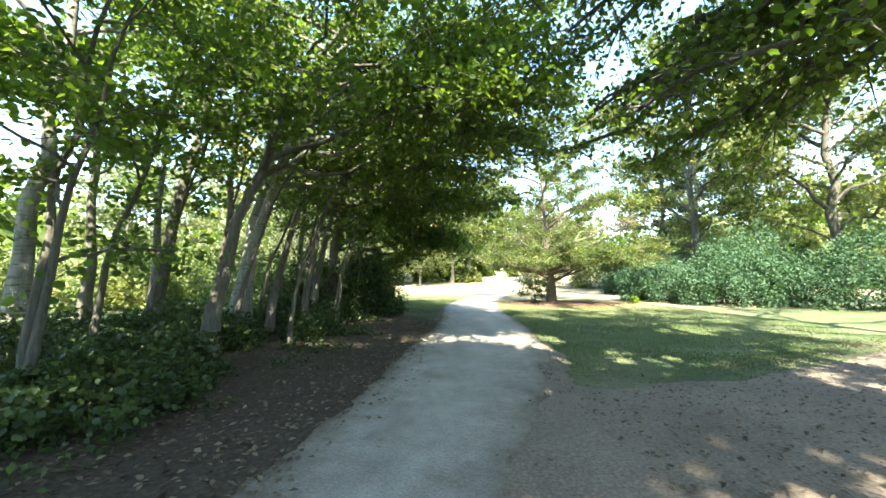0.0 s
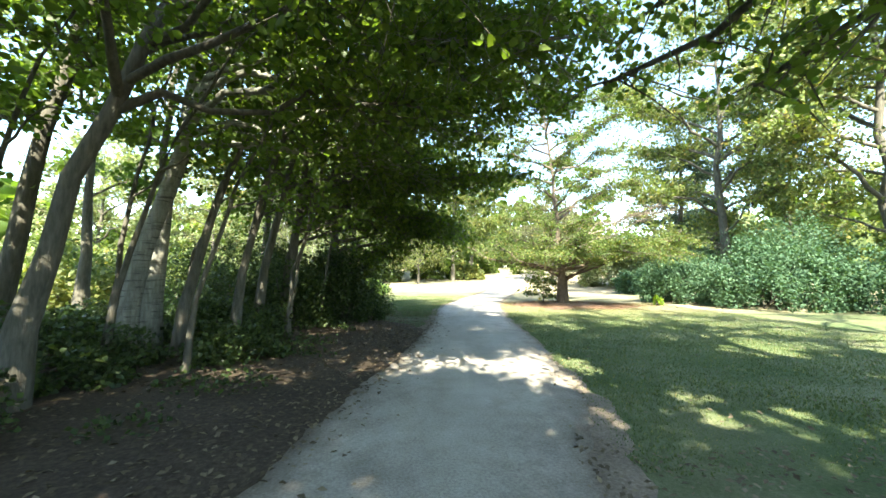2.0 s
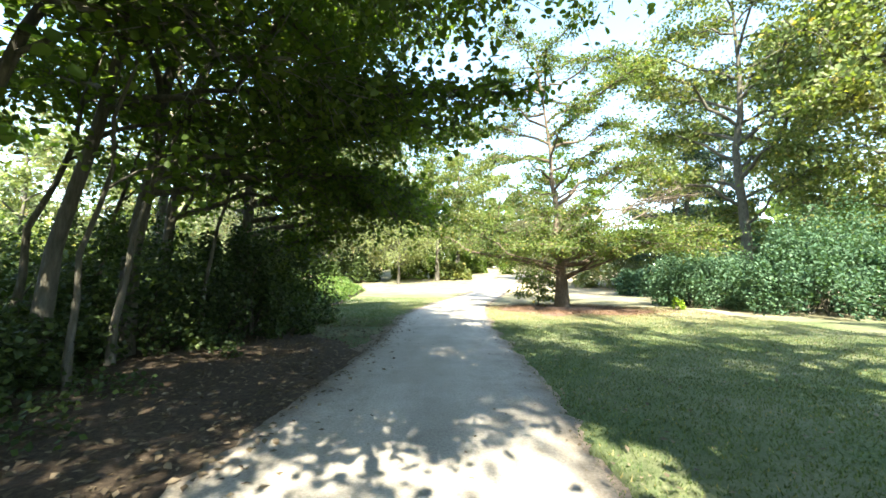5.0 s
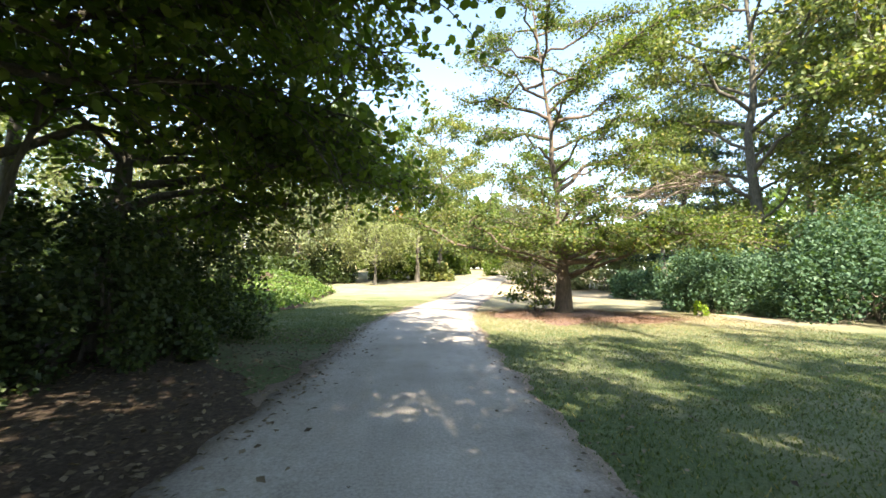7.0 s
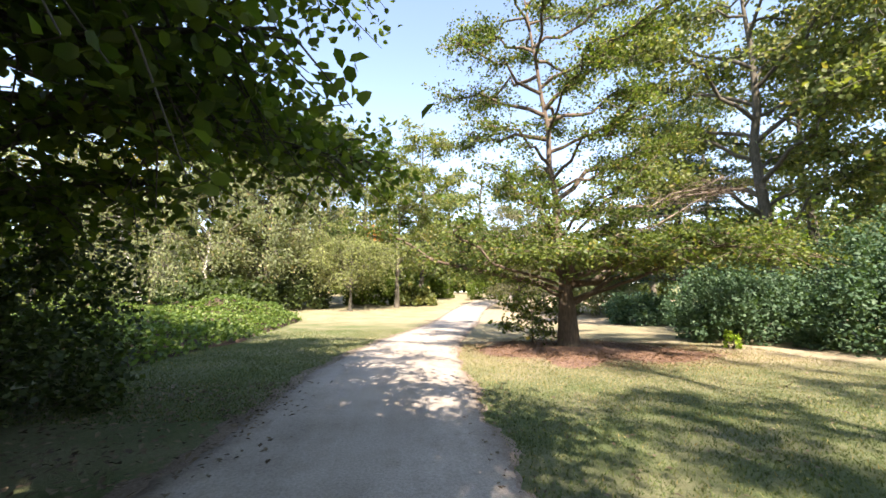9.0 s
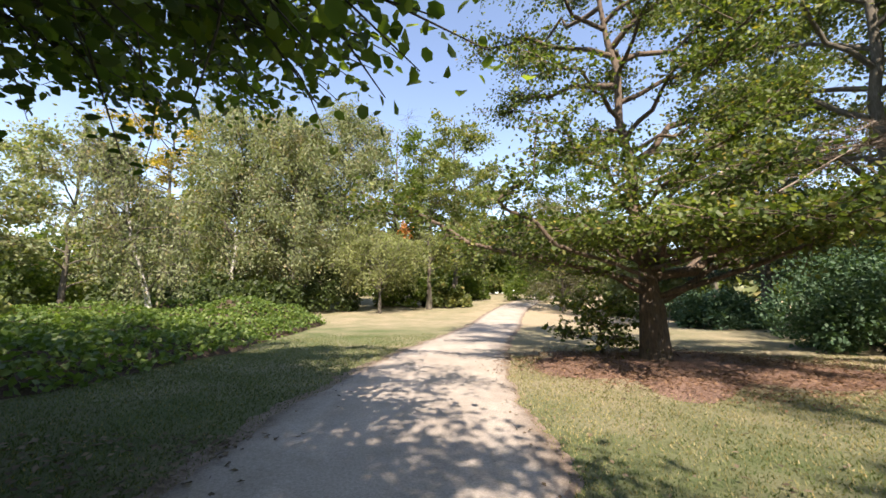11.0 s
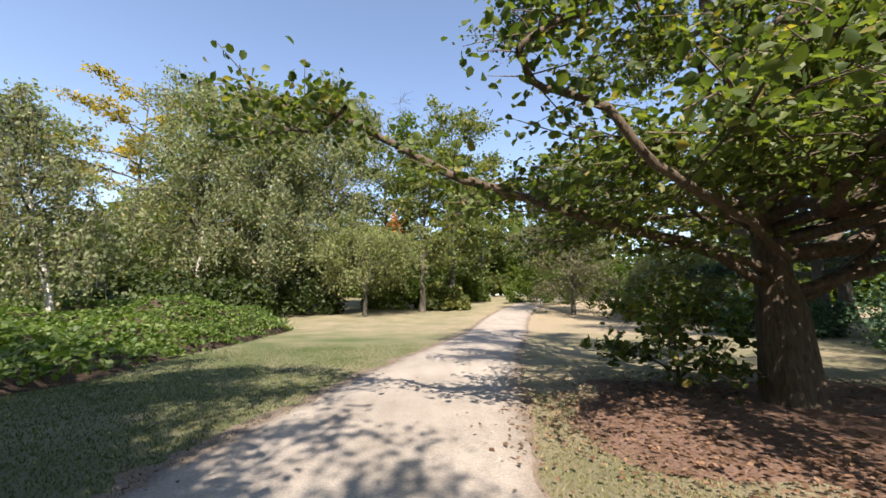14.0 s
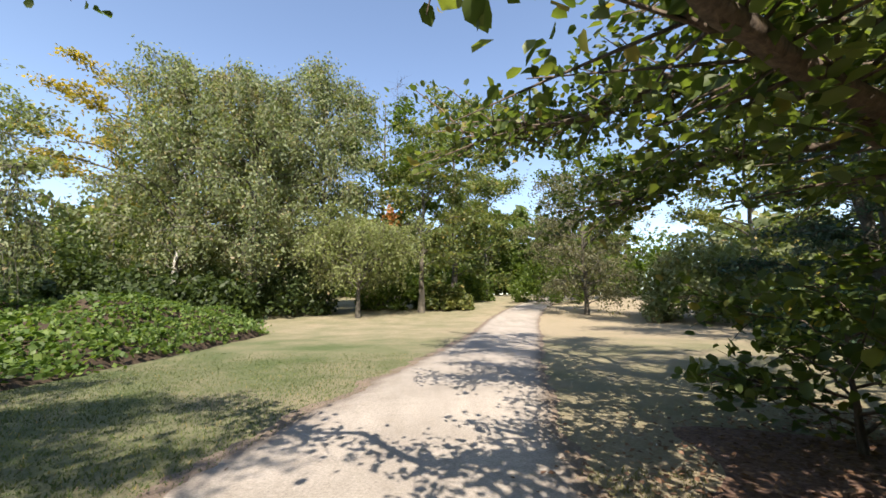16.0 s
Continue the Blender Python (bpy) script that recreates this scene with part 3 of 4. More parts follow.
tree("broadleaf_tree", -4.3, 12.6, 9.5, 0.12, YOUNG, M_BARK, limbs=8, reach=2.6, crown_from=0.34, lean=(2.0, 0.2), twigs=28,
     extra=[(5.2, 0.8, 4.4, 0.4), (6.6, 0.2, 4.2, 0.42), (6.4, 0.9, 7.2, 0.6), (7.4, -0.8, 5.6, 0.5), (7.8, 0.2, 6.2, 0.54)], **BROAD)
tree("broadleaf_tree", -4.1, 13.8, 10.0, 0.15, "grey-barked broadleaf tree in a dense row", M_BARK, limbs=9, reach=2.8, crown_from=0.27, lean=(1.4, 0.2), twigs=32,
     extra=[(4.4, 1.2, 3.3, 0.28), (5.2, 0.5, 4.6, 0.4), (5.2, 0.2, 4.1, 0.33), (3.0, 0.8, 8.8, 0.75), (4.0, 1.4, 9.4, 0.82), (2.4, 1.6, 9.6, 0.85), (6.6, 0.4, 8.6, 0.7), (6.2, -1.2, 7.8, 0.66)], **BROAD)
tree("broadleaf_tree", -4.6, 15.3, 10.0, 0.13, "grey-barked broadleaf tree in a dense row", M_BARK, limbs=9, reach=2.8, crown_from=0.24, lean=(1.2, 0.3), twigs=32,
     extra=[(4.4, 0.6, 3.6, 0.32), (5.4, 1.0, 4.9, 0.42), (5.4, 0.4, 3.3, 0.26), (6.4, 0.4, 8.2, 0.66), (4.2, 0.2, 7.4, 0.6), (3.0, 0.8, 8.8, 0.75), (5.6, -0.6, 6.8, 0.55)], **BROAD)
tree("broadleaf_tree", -3.9, 17.2, 10.8, 0.17, "broadleaf tree with low leafy limbs at the row end", M_BARK, limbs=14, reach=2.9, crown_from=0.16, lean=(0.6, 0.2), twigs=38,
     extra=[(3.0, 0.4, 2.6, 0.18), (4.2, 1.2, 3.6, 0.3), (4.4, 0.2, 5.2, 0.42), (5.2, 0.4, 8.4, 0.68), (3.6, 1.4, 9.4, 0.78), (2.6, -1.6, 8.0, 0.66), (3.4, 0.6, 5.8, 0.48), (1.6, -0.4, 9.6, 0.8), (3.4, -0.6, 7.2, 0.6), (2.2, 0.8, 8.6, 0.7), (4.4, -0.4, 6.4, 0.52), (2.6, 1.2, 6.8, 0.55), (0.8, 2.0, 7.6, 0.62), (1.8, 3.4, 4.9, 0.42), (2.4, 5.2, 5.1, 0.44), (1.5, 4.6, 4.5, 0.4), (4.9, 0.6, 3.2, 0.26), (4.3, -0.8, 2.9, 0.22), (4.6, 1.6, 3.6, 0.3)], **BROAD)
tree("broadleaf_tree", -8.0, 7.2, 11.0, 0.19, "stout pale-barked broadleaf tree in undergrowth", M_BARK_PALE, limbs=9, reach=3.2, crown_from=0.36, lean=(0.8, 0.0), twigs=28, **BROAD)
tree("broadleaf_tree", -5.4, 5.0, 8.0, 0.07, "thin dark sapling in undergrowth", M_BARK, limbs=7, reach=2.0, crown_from=0.32, lean=(0.8, 0.2), twigs=19, **BROAD)
tree("broadleaf_tree", -8.2, 14.0, 11.5, 0.18, "grey-barked broadleaf tree at the back of the row", M_BARK, limbs=9, reach=3.0, crown_from=0.4, lean=(0.8, 0.0), twigs=24, **COARSE)
tree("broadleaf_tree", -7.0, 18.5, 10.5, 0.18, "grey-barked broadleaf tree at the back of the row", M_BARK, limbs=15, reach=3.0, crown_from=0.4, lean=(0.5, 0.0), twigs=26, **BROAD)
tree("broadleaf_tree", -10.8, 6.5, 12.0, 0.2, "grey-barked broadleaf tree at the back of the row", M_BARK, limbs=10, reach=3.4, crown_from=0.36, twigs=24, **COARSE)
for kx, ky in [(-13.4, 8.6), (-12.4, 16.4)]:
    tree("broadleaf_tree", kx, ky, 12.5, 0.2, "grey-barked broadleaf tree at the back of the row", M_BARK, limbs=10, reach=3.4, crown_from=0.3, twigs=20, **COARSE)
tree("broadleaf_tree", -11.2, 12.0, 11.0, 0.18, "grey-barked broadleaf tree at the back of the row", M_BARK, limbs=9, reach=3.2, crown_from=0.4, twigs=20, **COARSE)
tree("broadleaf_tree", -4.6, 1.0, 12.5, 0.18, OVERHANG, M_BARK, limbs=11, reach=3.4, crown_from=0.36, lean=(1.8, 0.2), twigs=30,
     extra=[(5.5, 2.8, 4.6, 0.4), (6.5, 1.0, 5.2, 0.42), (6.4, 3.6, 8.0, 0.6), (5.4, 0.6, 9.4, 0.7), (4.0, 2.2, 8.4, 0.6), (5.4, 0.8, 6.4, 0.5), (4.4, 1.6, 6.0, 0.46), (5.6, -0.8, 8.8, 0.66), (4.6, -1.0, 8.0, 0.6), (5.0, -0.4, 7.0, 0.52), (4.2, 0.4, 9.0, 0.68), (3.6, -1.6, 7.4, 0.55), (6.2, 4.6, 9.8, 0.75), (5.4, 2.8, 11.2, 0.8), (6.8, 2.0, 10.4, 0.76)], **BROAD)
tree("broadleaf_tree", -4.8, -4.5, 14.5, 0.2, OVERHANG, M_BARK, limbs=12, reach=4.2, crown_from=0.32, lean=(1.2, 0.2), twigs=30, extra=[(5.5, 1.0, 8.0, 0.5), (4.5, 0.0, 10.0, 0.6), (6.5, 0.5, 9.5, 0.55), (3.0, 2.0, 9.0, 0.55), (4.0, 0.8, 6.8, 0.45), (5.2, -0.6, 7.4, 0.5), (3.6, -1.5, 8.4, 0.5), (4.6, 1.8, 7.2, 0.48)], **COARSE)
tree("broadleaf_tree", 7.6, 1.6, 17.0, 0.34, "large broadleaf tree with hanging leafy twigs beside the track", M_BARK, limbs=12, reach=6.0, crown_from=0.42, lean=(0.0, 0.5), twigs=34, droop=0.5,
     extra=[(-4.8, 3.9, 4.0, 0.28), (-3.4, 4.6, 3.9, 0.28), (-4.6, 5.2, 4.9, 0.34), (-3.0, 6.5, 6.4, 0.38), (-5.5, 5.5, 7.0, 0.42), (2.0, 5.4, 5.8, 0.36),
            (-5.4, 4.8, 5.9, 0.36), (-4.5, 6.1, 5.0, 0.33), (-4.6, 7.5, 4.7, 0.32), (-4.0, 4.7, 4.9, 0.31), (-3.4, 6.0, 3.9, 0.29), (-5.0, 7.0, 6.4, 0.4), (-5.6, 2.9, 11.0, 0.6), (-5.0, 4.6, 10.0, 0.55), (-4.2, 1.0, 12.5, 0.7), (-3.0, 3.6, 12.0, 0.66)], **BROAD)

tree("broadleaf_tree", 5.2, -4.5, 18.5, 0.34, "large broadleaf tree behind the side track", M_BARK, limbs=15, reach=6.0, crown_from=0.36, lean=(-0.6, 1.0), twigs=34,
     extra=[(-4.2, 1.5, 9.5, 0.5), (-3.6, 0.5, 12.0, 0.62), (-4.6, 0.0, 11.0, 0.58), (-3.0, 2.4, 8.0, 0.45), (-4.0, 3.0, 10.5, 0.55)], **COARSE)
tree("broadleaf_tree", 13.5, 3.2, 16.5, 0.34, "large broadleaf tree beside the side track", M_BARK, limbs=14, reach=6.4, crown_from=0.34, lean=(-0.5, 0.6), twigs=28, **BROAD)

for kx, ky, kh, kr, kl in [(-3.6, 9.0, 6.5, 0.05, 1.9), (-3.3, 12.0, 6.0, 0.045, 1.2), (-3.7, 13.1, 7.0, 0.055, 1.7), (-5.0, 12.9, 7.5, 0.06, 1.5), (-3.4, 14.8, 6.5, 0.05, 0.9), (-5.6, 11.6, 7.5, 0.06, 2.3),
                           (-6.2, 8.0, 7.0, 0.055, 2.0), (-4.9, 9.0, 7.0, 0.06, 2.5), (-6.6, 11.0, 8.0, 0.07, 1.4), (-5.4, 14.6, 7.0, 0.05, 1.8)]:
    tree("sapling", kx, ky, kh, kr, "thin dark sapling stem between the larger trees", M_BARK, limbs=5, reach=1.5, crown_from=0.36, lean=(kl, rng.uniform(-0.5, 0.5)), twigs=9, sides=5, **BROAD)

for kx, ky, kh, kr, kl in [(-4.7, 4.4, 6.0, 0.06, 0.8), (-6.0, 6.6, 6.5, 0.07, 1.2), (-7.2, 4.2, 7.0, 0.08, 0.8)]:
    tree("sapling", kx, ky, kh, kr, "leafy young tree at the edge of the undergrowth", M_BARK, limbs=8, reach=1.6, crown_from=0.26, lean=(kl, 0.2), twigs=12, sides=5, **BROAD)

# taller trees behind the start of the walk, whose crowns shade it
BACK = dict(BROAD, round_leaf=False, leaf_size=0.46, leaf_step=0.065, spread=0.28, group="trees behind the start of the walk")
for kx, ky, kh, kr in [(3.2, -7.8, 20, 6.5), (-6.5, -9.0, 18, 6.0), (-4.5, -17.0, 20, 6.5), (3.6, -15.0, 19, 6.0)]:
    tree("broadleaf_tree", kx, ky, kh, 0.32, "tall broadleaf tree casting deep shade", M_BARK, limbs=18, reach=kr, crown_from=0.3, twigs=24, **BACK)

# undergrowth below the row, its leaf colour darkened to deepen the shade there
UNDER = dict(group="undergrowth below the tree row", category="bush")
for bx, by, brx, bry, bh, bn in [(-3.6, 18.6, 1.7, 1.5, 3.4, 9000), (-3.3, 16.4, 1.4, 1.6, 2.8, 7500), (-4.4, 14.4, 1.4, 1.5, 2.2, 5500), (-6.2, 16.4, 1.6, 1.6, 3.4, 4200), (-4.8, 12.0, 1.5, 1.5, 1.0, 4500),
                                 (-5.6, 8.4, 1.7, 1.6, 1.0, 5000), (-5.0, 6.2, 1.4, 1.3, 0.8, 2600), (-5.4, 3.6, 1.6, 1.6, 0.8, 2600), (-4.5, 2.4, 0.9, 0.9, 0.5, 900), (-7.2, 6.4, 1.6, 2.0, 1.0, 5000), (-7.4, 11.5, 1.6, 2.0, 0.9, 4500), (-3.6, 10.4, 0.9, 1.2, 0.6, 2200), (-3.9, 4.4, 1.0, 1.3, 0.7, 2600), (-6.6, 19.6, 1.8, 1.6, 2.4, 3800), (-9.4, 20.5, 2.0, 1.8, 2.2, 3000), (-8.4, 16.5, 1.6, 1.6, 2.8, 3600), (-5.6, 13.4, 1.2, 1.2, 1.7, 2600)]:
    shrub("understorey_bush", bx, by, brx, bry, bh, "leafy understorey bush with deep shade put into its leaf colour", M_LEAF_SHADED, int(bn * 1.5), 0.092, wide=0.8, **UNDER)

# sunny scrub beyond the row
for sx, sy, srx, sry, sh in [(-17, 6, 3, 3.5, 3.0), (-19, 13, 3.5, 4, 3.6), (-16, 20, 3, 3.5, 3.0), (-20, 26, 4, 4, 4.5), (-22, 1, 4, 4, 4.5), (-13.5, 27, 2.4, 2.6, 2.4), (-26, 18, 4, 5, 6)]:
    shrub("sunlit_bush", sx, sy, srx, sry, sh, "yellow-green sunlit bush in rough grass beyond the trees", M_LEAF_TALL, 6000, 0.24, group="sunny scrub", category="bush")

# ---------------------------------------------------------------- east side: evergreen shrubbery and tall trees
for sx, sy, srx, sry, sh, sn in [(14.6, 26.4, 2.4, 2.2, 3.0, 12000), (17.2, 22.6, 3.0, 2.6, 4.0, 16000), (21.5, 19.8, 3.4, 2.8, 4.2, 13000), (20.5, 25.5, 4.0, 3.5, 5.5, 10000), (26, 17.5, 3.5, 3, 4.5, 7000), (17.5, 29.5, 3, 3, 4.2, 7000)]:
    shrub("evergreen_shrub", sx, sy, srx, sry, sh, "large dense blue-green evergreen shrub at the lawn edge", M_LEAF_SHRUB, int(sn * 1.25), 0.145, group="shrubbery", clumps=40, hang=0.25)
shrub("bright_sprig", 12.1, 24.3, 0.28, 0.28, 0.6, "small fresh yellow-green seedling at the shrubbery edge", M_LEAF_FRESH, 260, 0.11, clumps=8, stems=4, category="seedling")

TALL = dict(bark=M_BARK, leaf=M_LEAF_TALL, leaf_size=0.26, leaf_step=0.075, spread=0.36, twig_len=2.0, up=0.35, group="tall trees east of the lawn", wide=0.7)
tree("tall_tree", 20, 30, 21, 0.35, "tall broadleaf tree with a yellow-green layered crown", limbs=28, reach=7.0, crown_from=0.14, twigs=58, **TALL)
tree("tall_tree", 26, 25, 22, 0.38, "tall broadleaf tree with a yellow-green layered crown", limbs=28, reach=7.5, crown_from=0.14, twigs=58, **TALL)
tree("tall_tree", 27, 12, 17, 0.35, "tall broadleaf tree beyond the side track", limbs=18, reach=6, crown_from=0.25, twigs=42, **TALL)
tree("tall_tree", 30, 36, 21, 0.38, "tall broadleaf tree with a yellow-green layered crown", limbs=20, reach=6.5, crown_from=0.15, twigs=42, z=float(rise(36)), **TALL)
tree("pine_tree", 24, 41, 19, 0.34, "blue-green pine with level branches", M_BARK, M_LEAF_PINE, z=float(rise(41)), limbs=36, reach=5.0, crown_from=0.12, rise=0.15, twigs=48, twig_len=1.4, leaf_size=0.32, leaf_step=0.095, spread=0.22, flat=0.2, shape="cone", wide=0.4)
tree("pine_tree", 31, 46, 22, 0.36, "blue-green pine with level branches", M_BARK, M_LEAF_PINE, z=float(rise(46)), limbs=36, reach=6.0, crown_from=0.12, rise=0.15, twigs=48, twig_len=1.6, leaf_size=0.34, leaf_step=0.106, spread=0.25, flat=0.2, shape="cone", wide=0.4)

# ---------------------------------------------------------------- the spreading tree on the lawn
tree("spreading_tree", TX, TY, 13.5, 0.27, "wide spreading tree with low level limbs and brown bark", M_BARK_RED, M_LEAF_MAIN, limbs=26, reach=4.2, crown_from=0.36, rise=0.3, lean=(-0.8, 0.4), twigs=46,
     twig_len=1.0, droop=0.12, leaf_size=0.096, leaf_step=0.034, spread=0.13, wide=0.78, up=0.55, flat=0.22, round_leaf=True, sag=0.1, shape="round", fork=0.13,
     extra=[(-2.6, -0.3, 3.3, 0.18), (-4.2, 1.8, 3.2, 0.17), (-3.0, -1.9, 2.8, 0.16), (4.2, -0.9, 3.6, 0.1), (7.2, -0.8, 3.4, 0.1), (5.0, 1.5, 3.4, 0.16), (2.0, -3.2, 3.0, 0.15),
            (2.0, 3.6, 3.3, 0.15), (-1.5, 4.2, 3.5, 0.17), (4.0, -2.6, 3.1, 0.19), (-2.6, -1.0, 5.6, 0.22), (5.0, 0.6, 7.4, 0.34), (-1.6, -2.6, 3.4, 0.18), (-3.4, -0.9, 2.5, 0.14),
            (-2.2, 2.4, 2.6, 0.15), (-1.4, -1.6, 4.6, 0.25), (2.6, 1.6, 5.0, 0.28), (1.2, -3.6, 2.7, 0.17), (-1.2, -3.4, 2.7, 0.19), (3.0, -3.2, 3.3, 0.2), (0.2, -3.0, 4.4, 0.26), (6.2, -1.6, 3.6, 0.18), (-3.4, 2.8, 3.8, 0.22), (2.4, -4.0, 3.0, 0.2), (-2.6, -2.8, 2.6, 0.17), (0.0, -3.8, 3.4, 0.2), (0.5, -4.3, 2.5, 0.17), (-1.3, -4.3, 2.5, 0.17), (2.3, -4.6, 2.6, 0.18), (3.8, -3.8, 2.6, 0.18), (5.2, -2.8, 2.8, 0.18)],
     bare=[(6.4, -0.4, 5.4, 0.24), (4.4, -1.6, 4.8, 0.22), (5.2, -0.9, 5.6, 0.25)], sides=12,
     crooked=[(r, first, [(px, py + (0.3 if k else 0.0), pz) for k, (px, py, pz) in enumerate(bends)]) for r, first, bends in [(0.064, 0.12, [(0, 0, 1.75), (-1.3, -0.6, 2.1), (-3.1, -1.25, 2.3), (-3.85, -1.65, 2.42), (-4.5, -1.9, 2.5), (-5.05, -1.55, 2.95), (-5.5, -1.7, 3.15), (-5.95, -1.6, 3.38), (-6.35, -1.45, 3.45), (-6.8, -1.3, 3.75)]),
              (0.024, 0.2, [(-5.55, -1.7, 3.16), (-6.0, -1.35, 3.2), (-6.5, -1.05, 3.4), (-7.2, -0.6, 3.45), (-7.7, -0.4, 3.75)]),
              (0.046, 0.2, [(-0.1, -0.3, 1.9), (-1.6, -1.8, 2.15), (-3.0, -2.65, 2.35), (-3.4, -2.75, 2.8), (-3.9, -2.6, 3.05), (-4.1, -2.9, 3.15), (-3.8, -2.85, 3.4), (-3.4, -2.8, 3.55), (-3.35, -2.7, 4.1), (-3.3, -2.8, 4.7)]),
              (0.06, 0.35, [(-0.1, 0.1, 3.2), (1.5, -0.3, 4.8), (3.3, -0.4, 6.4), (4.6, -0.3, 7.6)]),
              (0.075, 0.3, [(0.1, -0.1, 1.5), (1.2, -1.0, 1.9), (2.4, -1.9, 2.5), (3.4, -2.8, 3.1), (4.6, -3.4, 3.6)])]])
tree("basal_shoots", 6.3, 26.2, 1.5, 0.035, "leafy low shoots at the foot of the tree", M_BARK_RED, M_LEAF_MAIN, limbs=16, reach=1.15, crown_from=0.08, rise=0.35, twigs=12, twig_len=0.5, droop=0.3, leaf_size=0.12, leaf_step=0.045, spread=0.1, round_leaf=True, wide=0.8, category="shoots")

# ---------------------------------------------------------------- creeper mound
MX, MY = np.meshgrid(np.arange(-19, -2.9, 0.3), np.arange(19, 44, 0.3))


def mound_h(x, y):
    edge = np.interp(y, [19, 21.9, 24, 27, 31, 36, 40.5, 42], [-6, -3.9, -3.9, -3.8, -4.3, -4.8, -5.2, -6.5])
    d = np.clip((edge - x) / 2.0, 0, 1) * np.clip((y - 19.5) / 3, 0, 1) * np.clip((42.5 - y) / 1.5, 0, 1)
    return np.sqrt(d) * (0.56 + 0.34 * np.clip((y - 30) / 6, 0, 1))


lump = np.array([noise.noise(Vector((a * 0.45, b * 0.45, 4))) + 0.4 * noise.noise(Vector((a * 1.5, b * 1.5, 9))) for a, b in zip(MX.ravel(), MY.ravel())]).reshape(MX.shape)
MH = mound_h(MX, MY)
MZ = ground_z(MX, MY) + MH * (1.25 + 0.8 * lump) - 0.08
v = np.stack([MX, MY, MZ], -1).reshape(-1, 3)
w = MX.shape[1]
i = np.arange(MX.shape[0] - 1)[:, None] * w + np.arange(w - 1)[None, :]
mound = tagged(new("creeper_mound"), "low mound overgrown with green creeper", "creeper")
part("soil", mesh_of("soil", v, [np.stack([i, i + 1, i + 1 + w, i + w], -1).reshape(-1, 4)], True), M_DUFF, mound)
ok = np.argwhere(MH > 0.08)
sel = ok[rng.integers(len(ok), size=76000)]
p = np.stack([MX[sel[:, 0], sel[:, 1]], MY[sel[:, 0], sel[:, 1]], MZ[sel[:, 0], sel[:, 1]]], 1) + rng.standard_normal((76000, 3)) * [0.2, 0.2, 0.05] + [0, 0, 0.05]
v, f = leaves(p, 0.15, 0.5, 0.8)
part("foliage", mesh_of("foliage", v, [f]), M_LEAF_IVY, mound, kind="stuff")

# ---------------------------------------------------------------- trees at the far side
FAR = "birch grove beyond the mound"
def gz(y):
    return float(ground_z(0, y))


weeping_tree("birch_tree", -10.9, 34.0, 9.5, 0.13, "slim white-barked birch leaning out of the creeper", M_BIRCH, M_LEAF_BIRCH, limbs=40, reach=2.4, crown_from=0.19, strands=22, strand=1.5, leaf_size=0.15, lean=(-3.6, 0.3), group=FAR)
weeping_tree("birch_tree", -13.6, 57, 19, 0.2, "tall weeping birch with grey-green hanging twigs", M_BIRCH, M_LEAF_BIRCH, z=gz(57), limbs=54, reach=5.4, crown_from=0.1, strands=22, strand=1.9, leaf_size=0.25, leaf_step=0.08, spread=0.34, group=FAR)
weeping_tree("birch_tree", -16, 50, 19, 0.2, "tall weeping birch with grey-green hanging twigs", M_BIRCH, M_LEAF_BIRCH, z=gz(50), limbs=60, reach=5.2, crown_from=0.1, strands=24, strand=1.9, leaf_size=0.23, leaf_step=0.075, spread=0.34, group=FAR)
weeping_tree("birch_tree", -10.8, 50, 18, 0.2, "tall weeping birch with grey-green hanging twigs", M_BARK, M_LEAF_BIRCH, z=gz(50), limbs=60, reach=5.4, crown_from=0.08, strands=24, strand=1.9, leaf_size=0.23, leaf_step=0.075, spread=0.34, group=FAR)
weeping_tree("birch_tree", -6.8, 53, 20, 0.2, "tall weeping birch with browning top twigs", M_BARK, M_LEAF_BIRCH, z=gz(53), limbs=60, reach=5.0, crown_from=0.1, strands=24, strand=1.9, leaf_size=0.23, leaf_step=0.075, spread=0.34, group=FAR)
tree("willow_tree", -3.0, 50, 6.4, 0.16, "small weeping tree with a pale green domed crown", M_BARK, M_LEAF_WILLOW, z=gz(50), limbs=34, reach=4.0, crown_from=0.28, rise=0.55, twigs=30, twig_len=1.5, droop=1.0, leaf_size=0.2, leaf_step=0.075, spread=0.2, hang=0.4, up=0.2, wide=0.5, sag=0.4)
tree("tall_tree", -21, 57, 17, 0.22, "broadleaf tree in the far grove", M_BARK, M_LEAF_TALL, z=gz(57), limbs=24, reach=5.0, crown_from=0.08, twigs=40, twig_len=1.8, leaf_size=0.39, leaf_step=0.134, spread=0.34, group=FAR)
tree("tall_tree", -37, 47, 15, 0.22, "broadleaf tree in the far grove", M_BARK, M_LEAF_BIRCH, z=gz(47), limbs=24, reach=5.4, crown_from=0.08, twigs=40, twig_len=1.8, leaf_size=0.39, leaf_step=0.134, spread=0.34, group=FAR)
tree("tall_tree", -31, 37, 14.5, 0.2, "broadleaf tree in the far grove", M_BARK, M_LEAF_BIRCH, limbs=20, reach=4.6, crown_from=0.08, twigs=36, twig_len=1.6, leaf_size=0.37, leaf_step=0.134, spread=0.34, group=FAR)
tree("tall_tree", -29.5, 60, 24, 0.3, "tall tree with a yellow autumn crown", M_BARK, M_LEAF_YELLOW, z=gz(60), limbs=18, reach=6.8, crown_from=0.4, rise=0.3, twigs=36, twig_len=1.8, leaf_size=0.39, leaf_step=0.127, spread=0.28, flat=0.25)
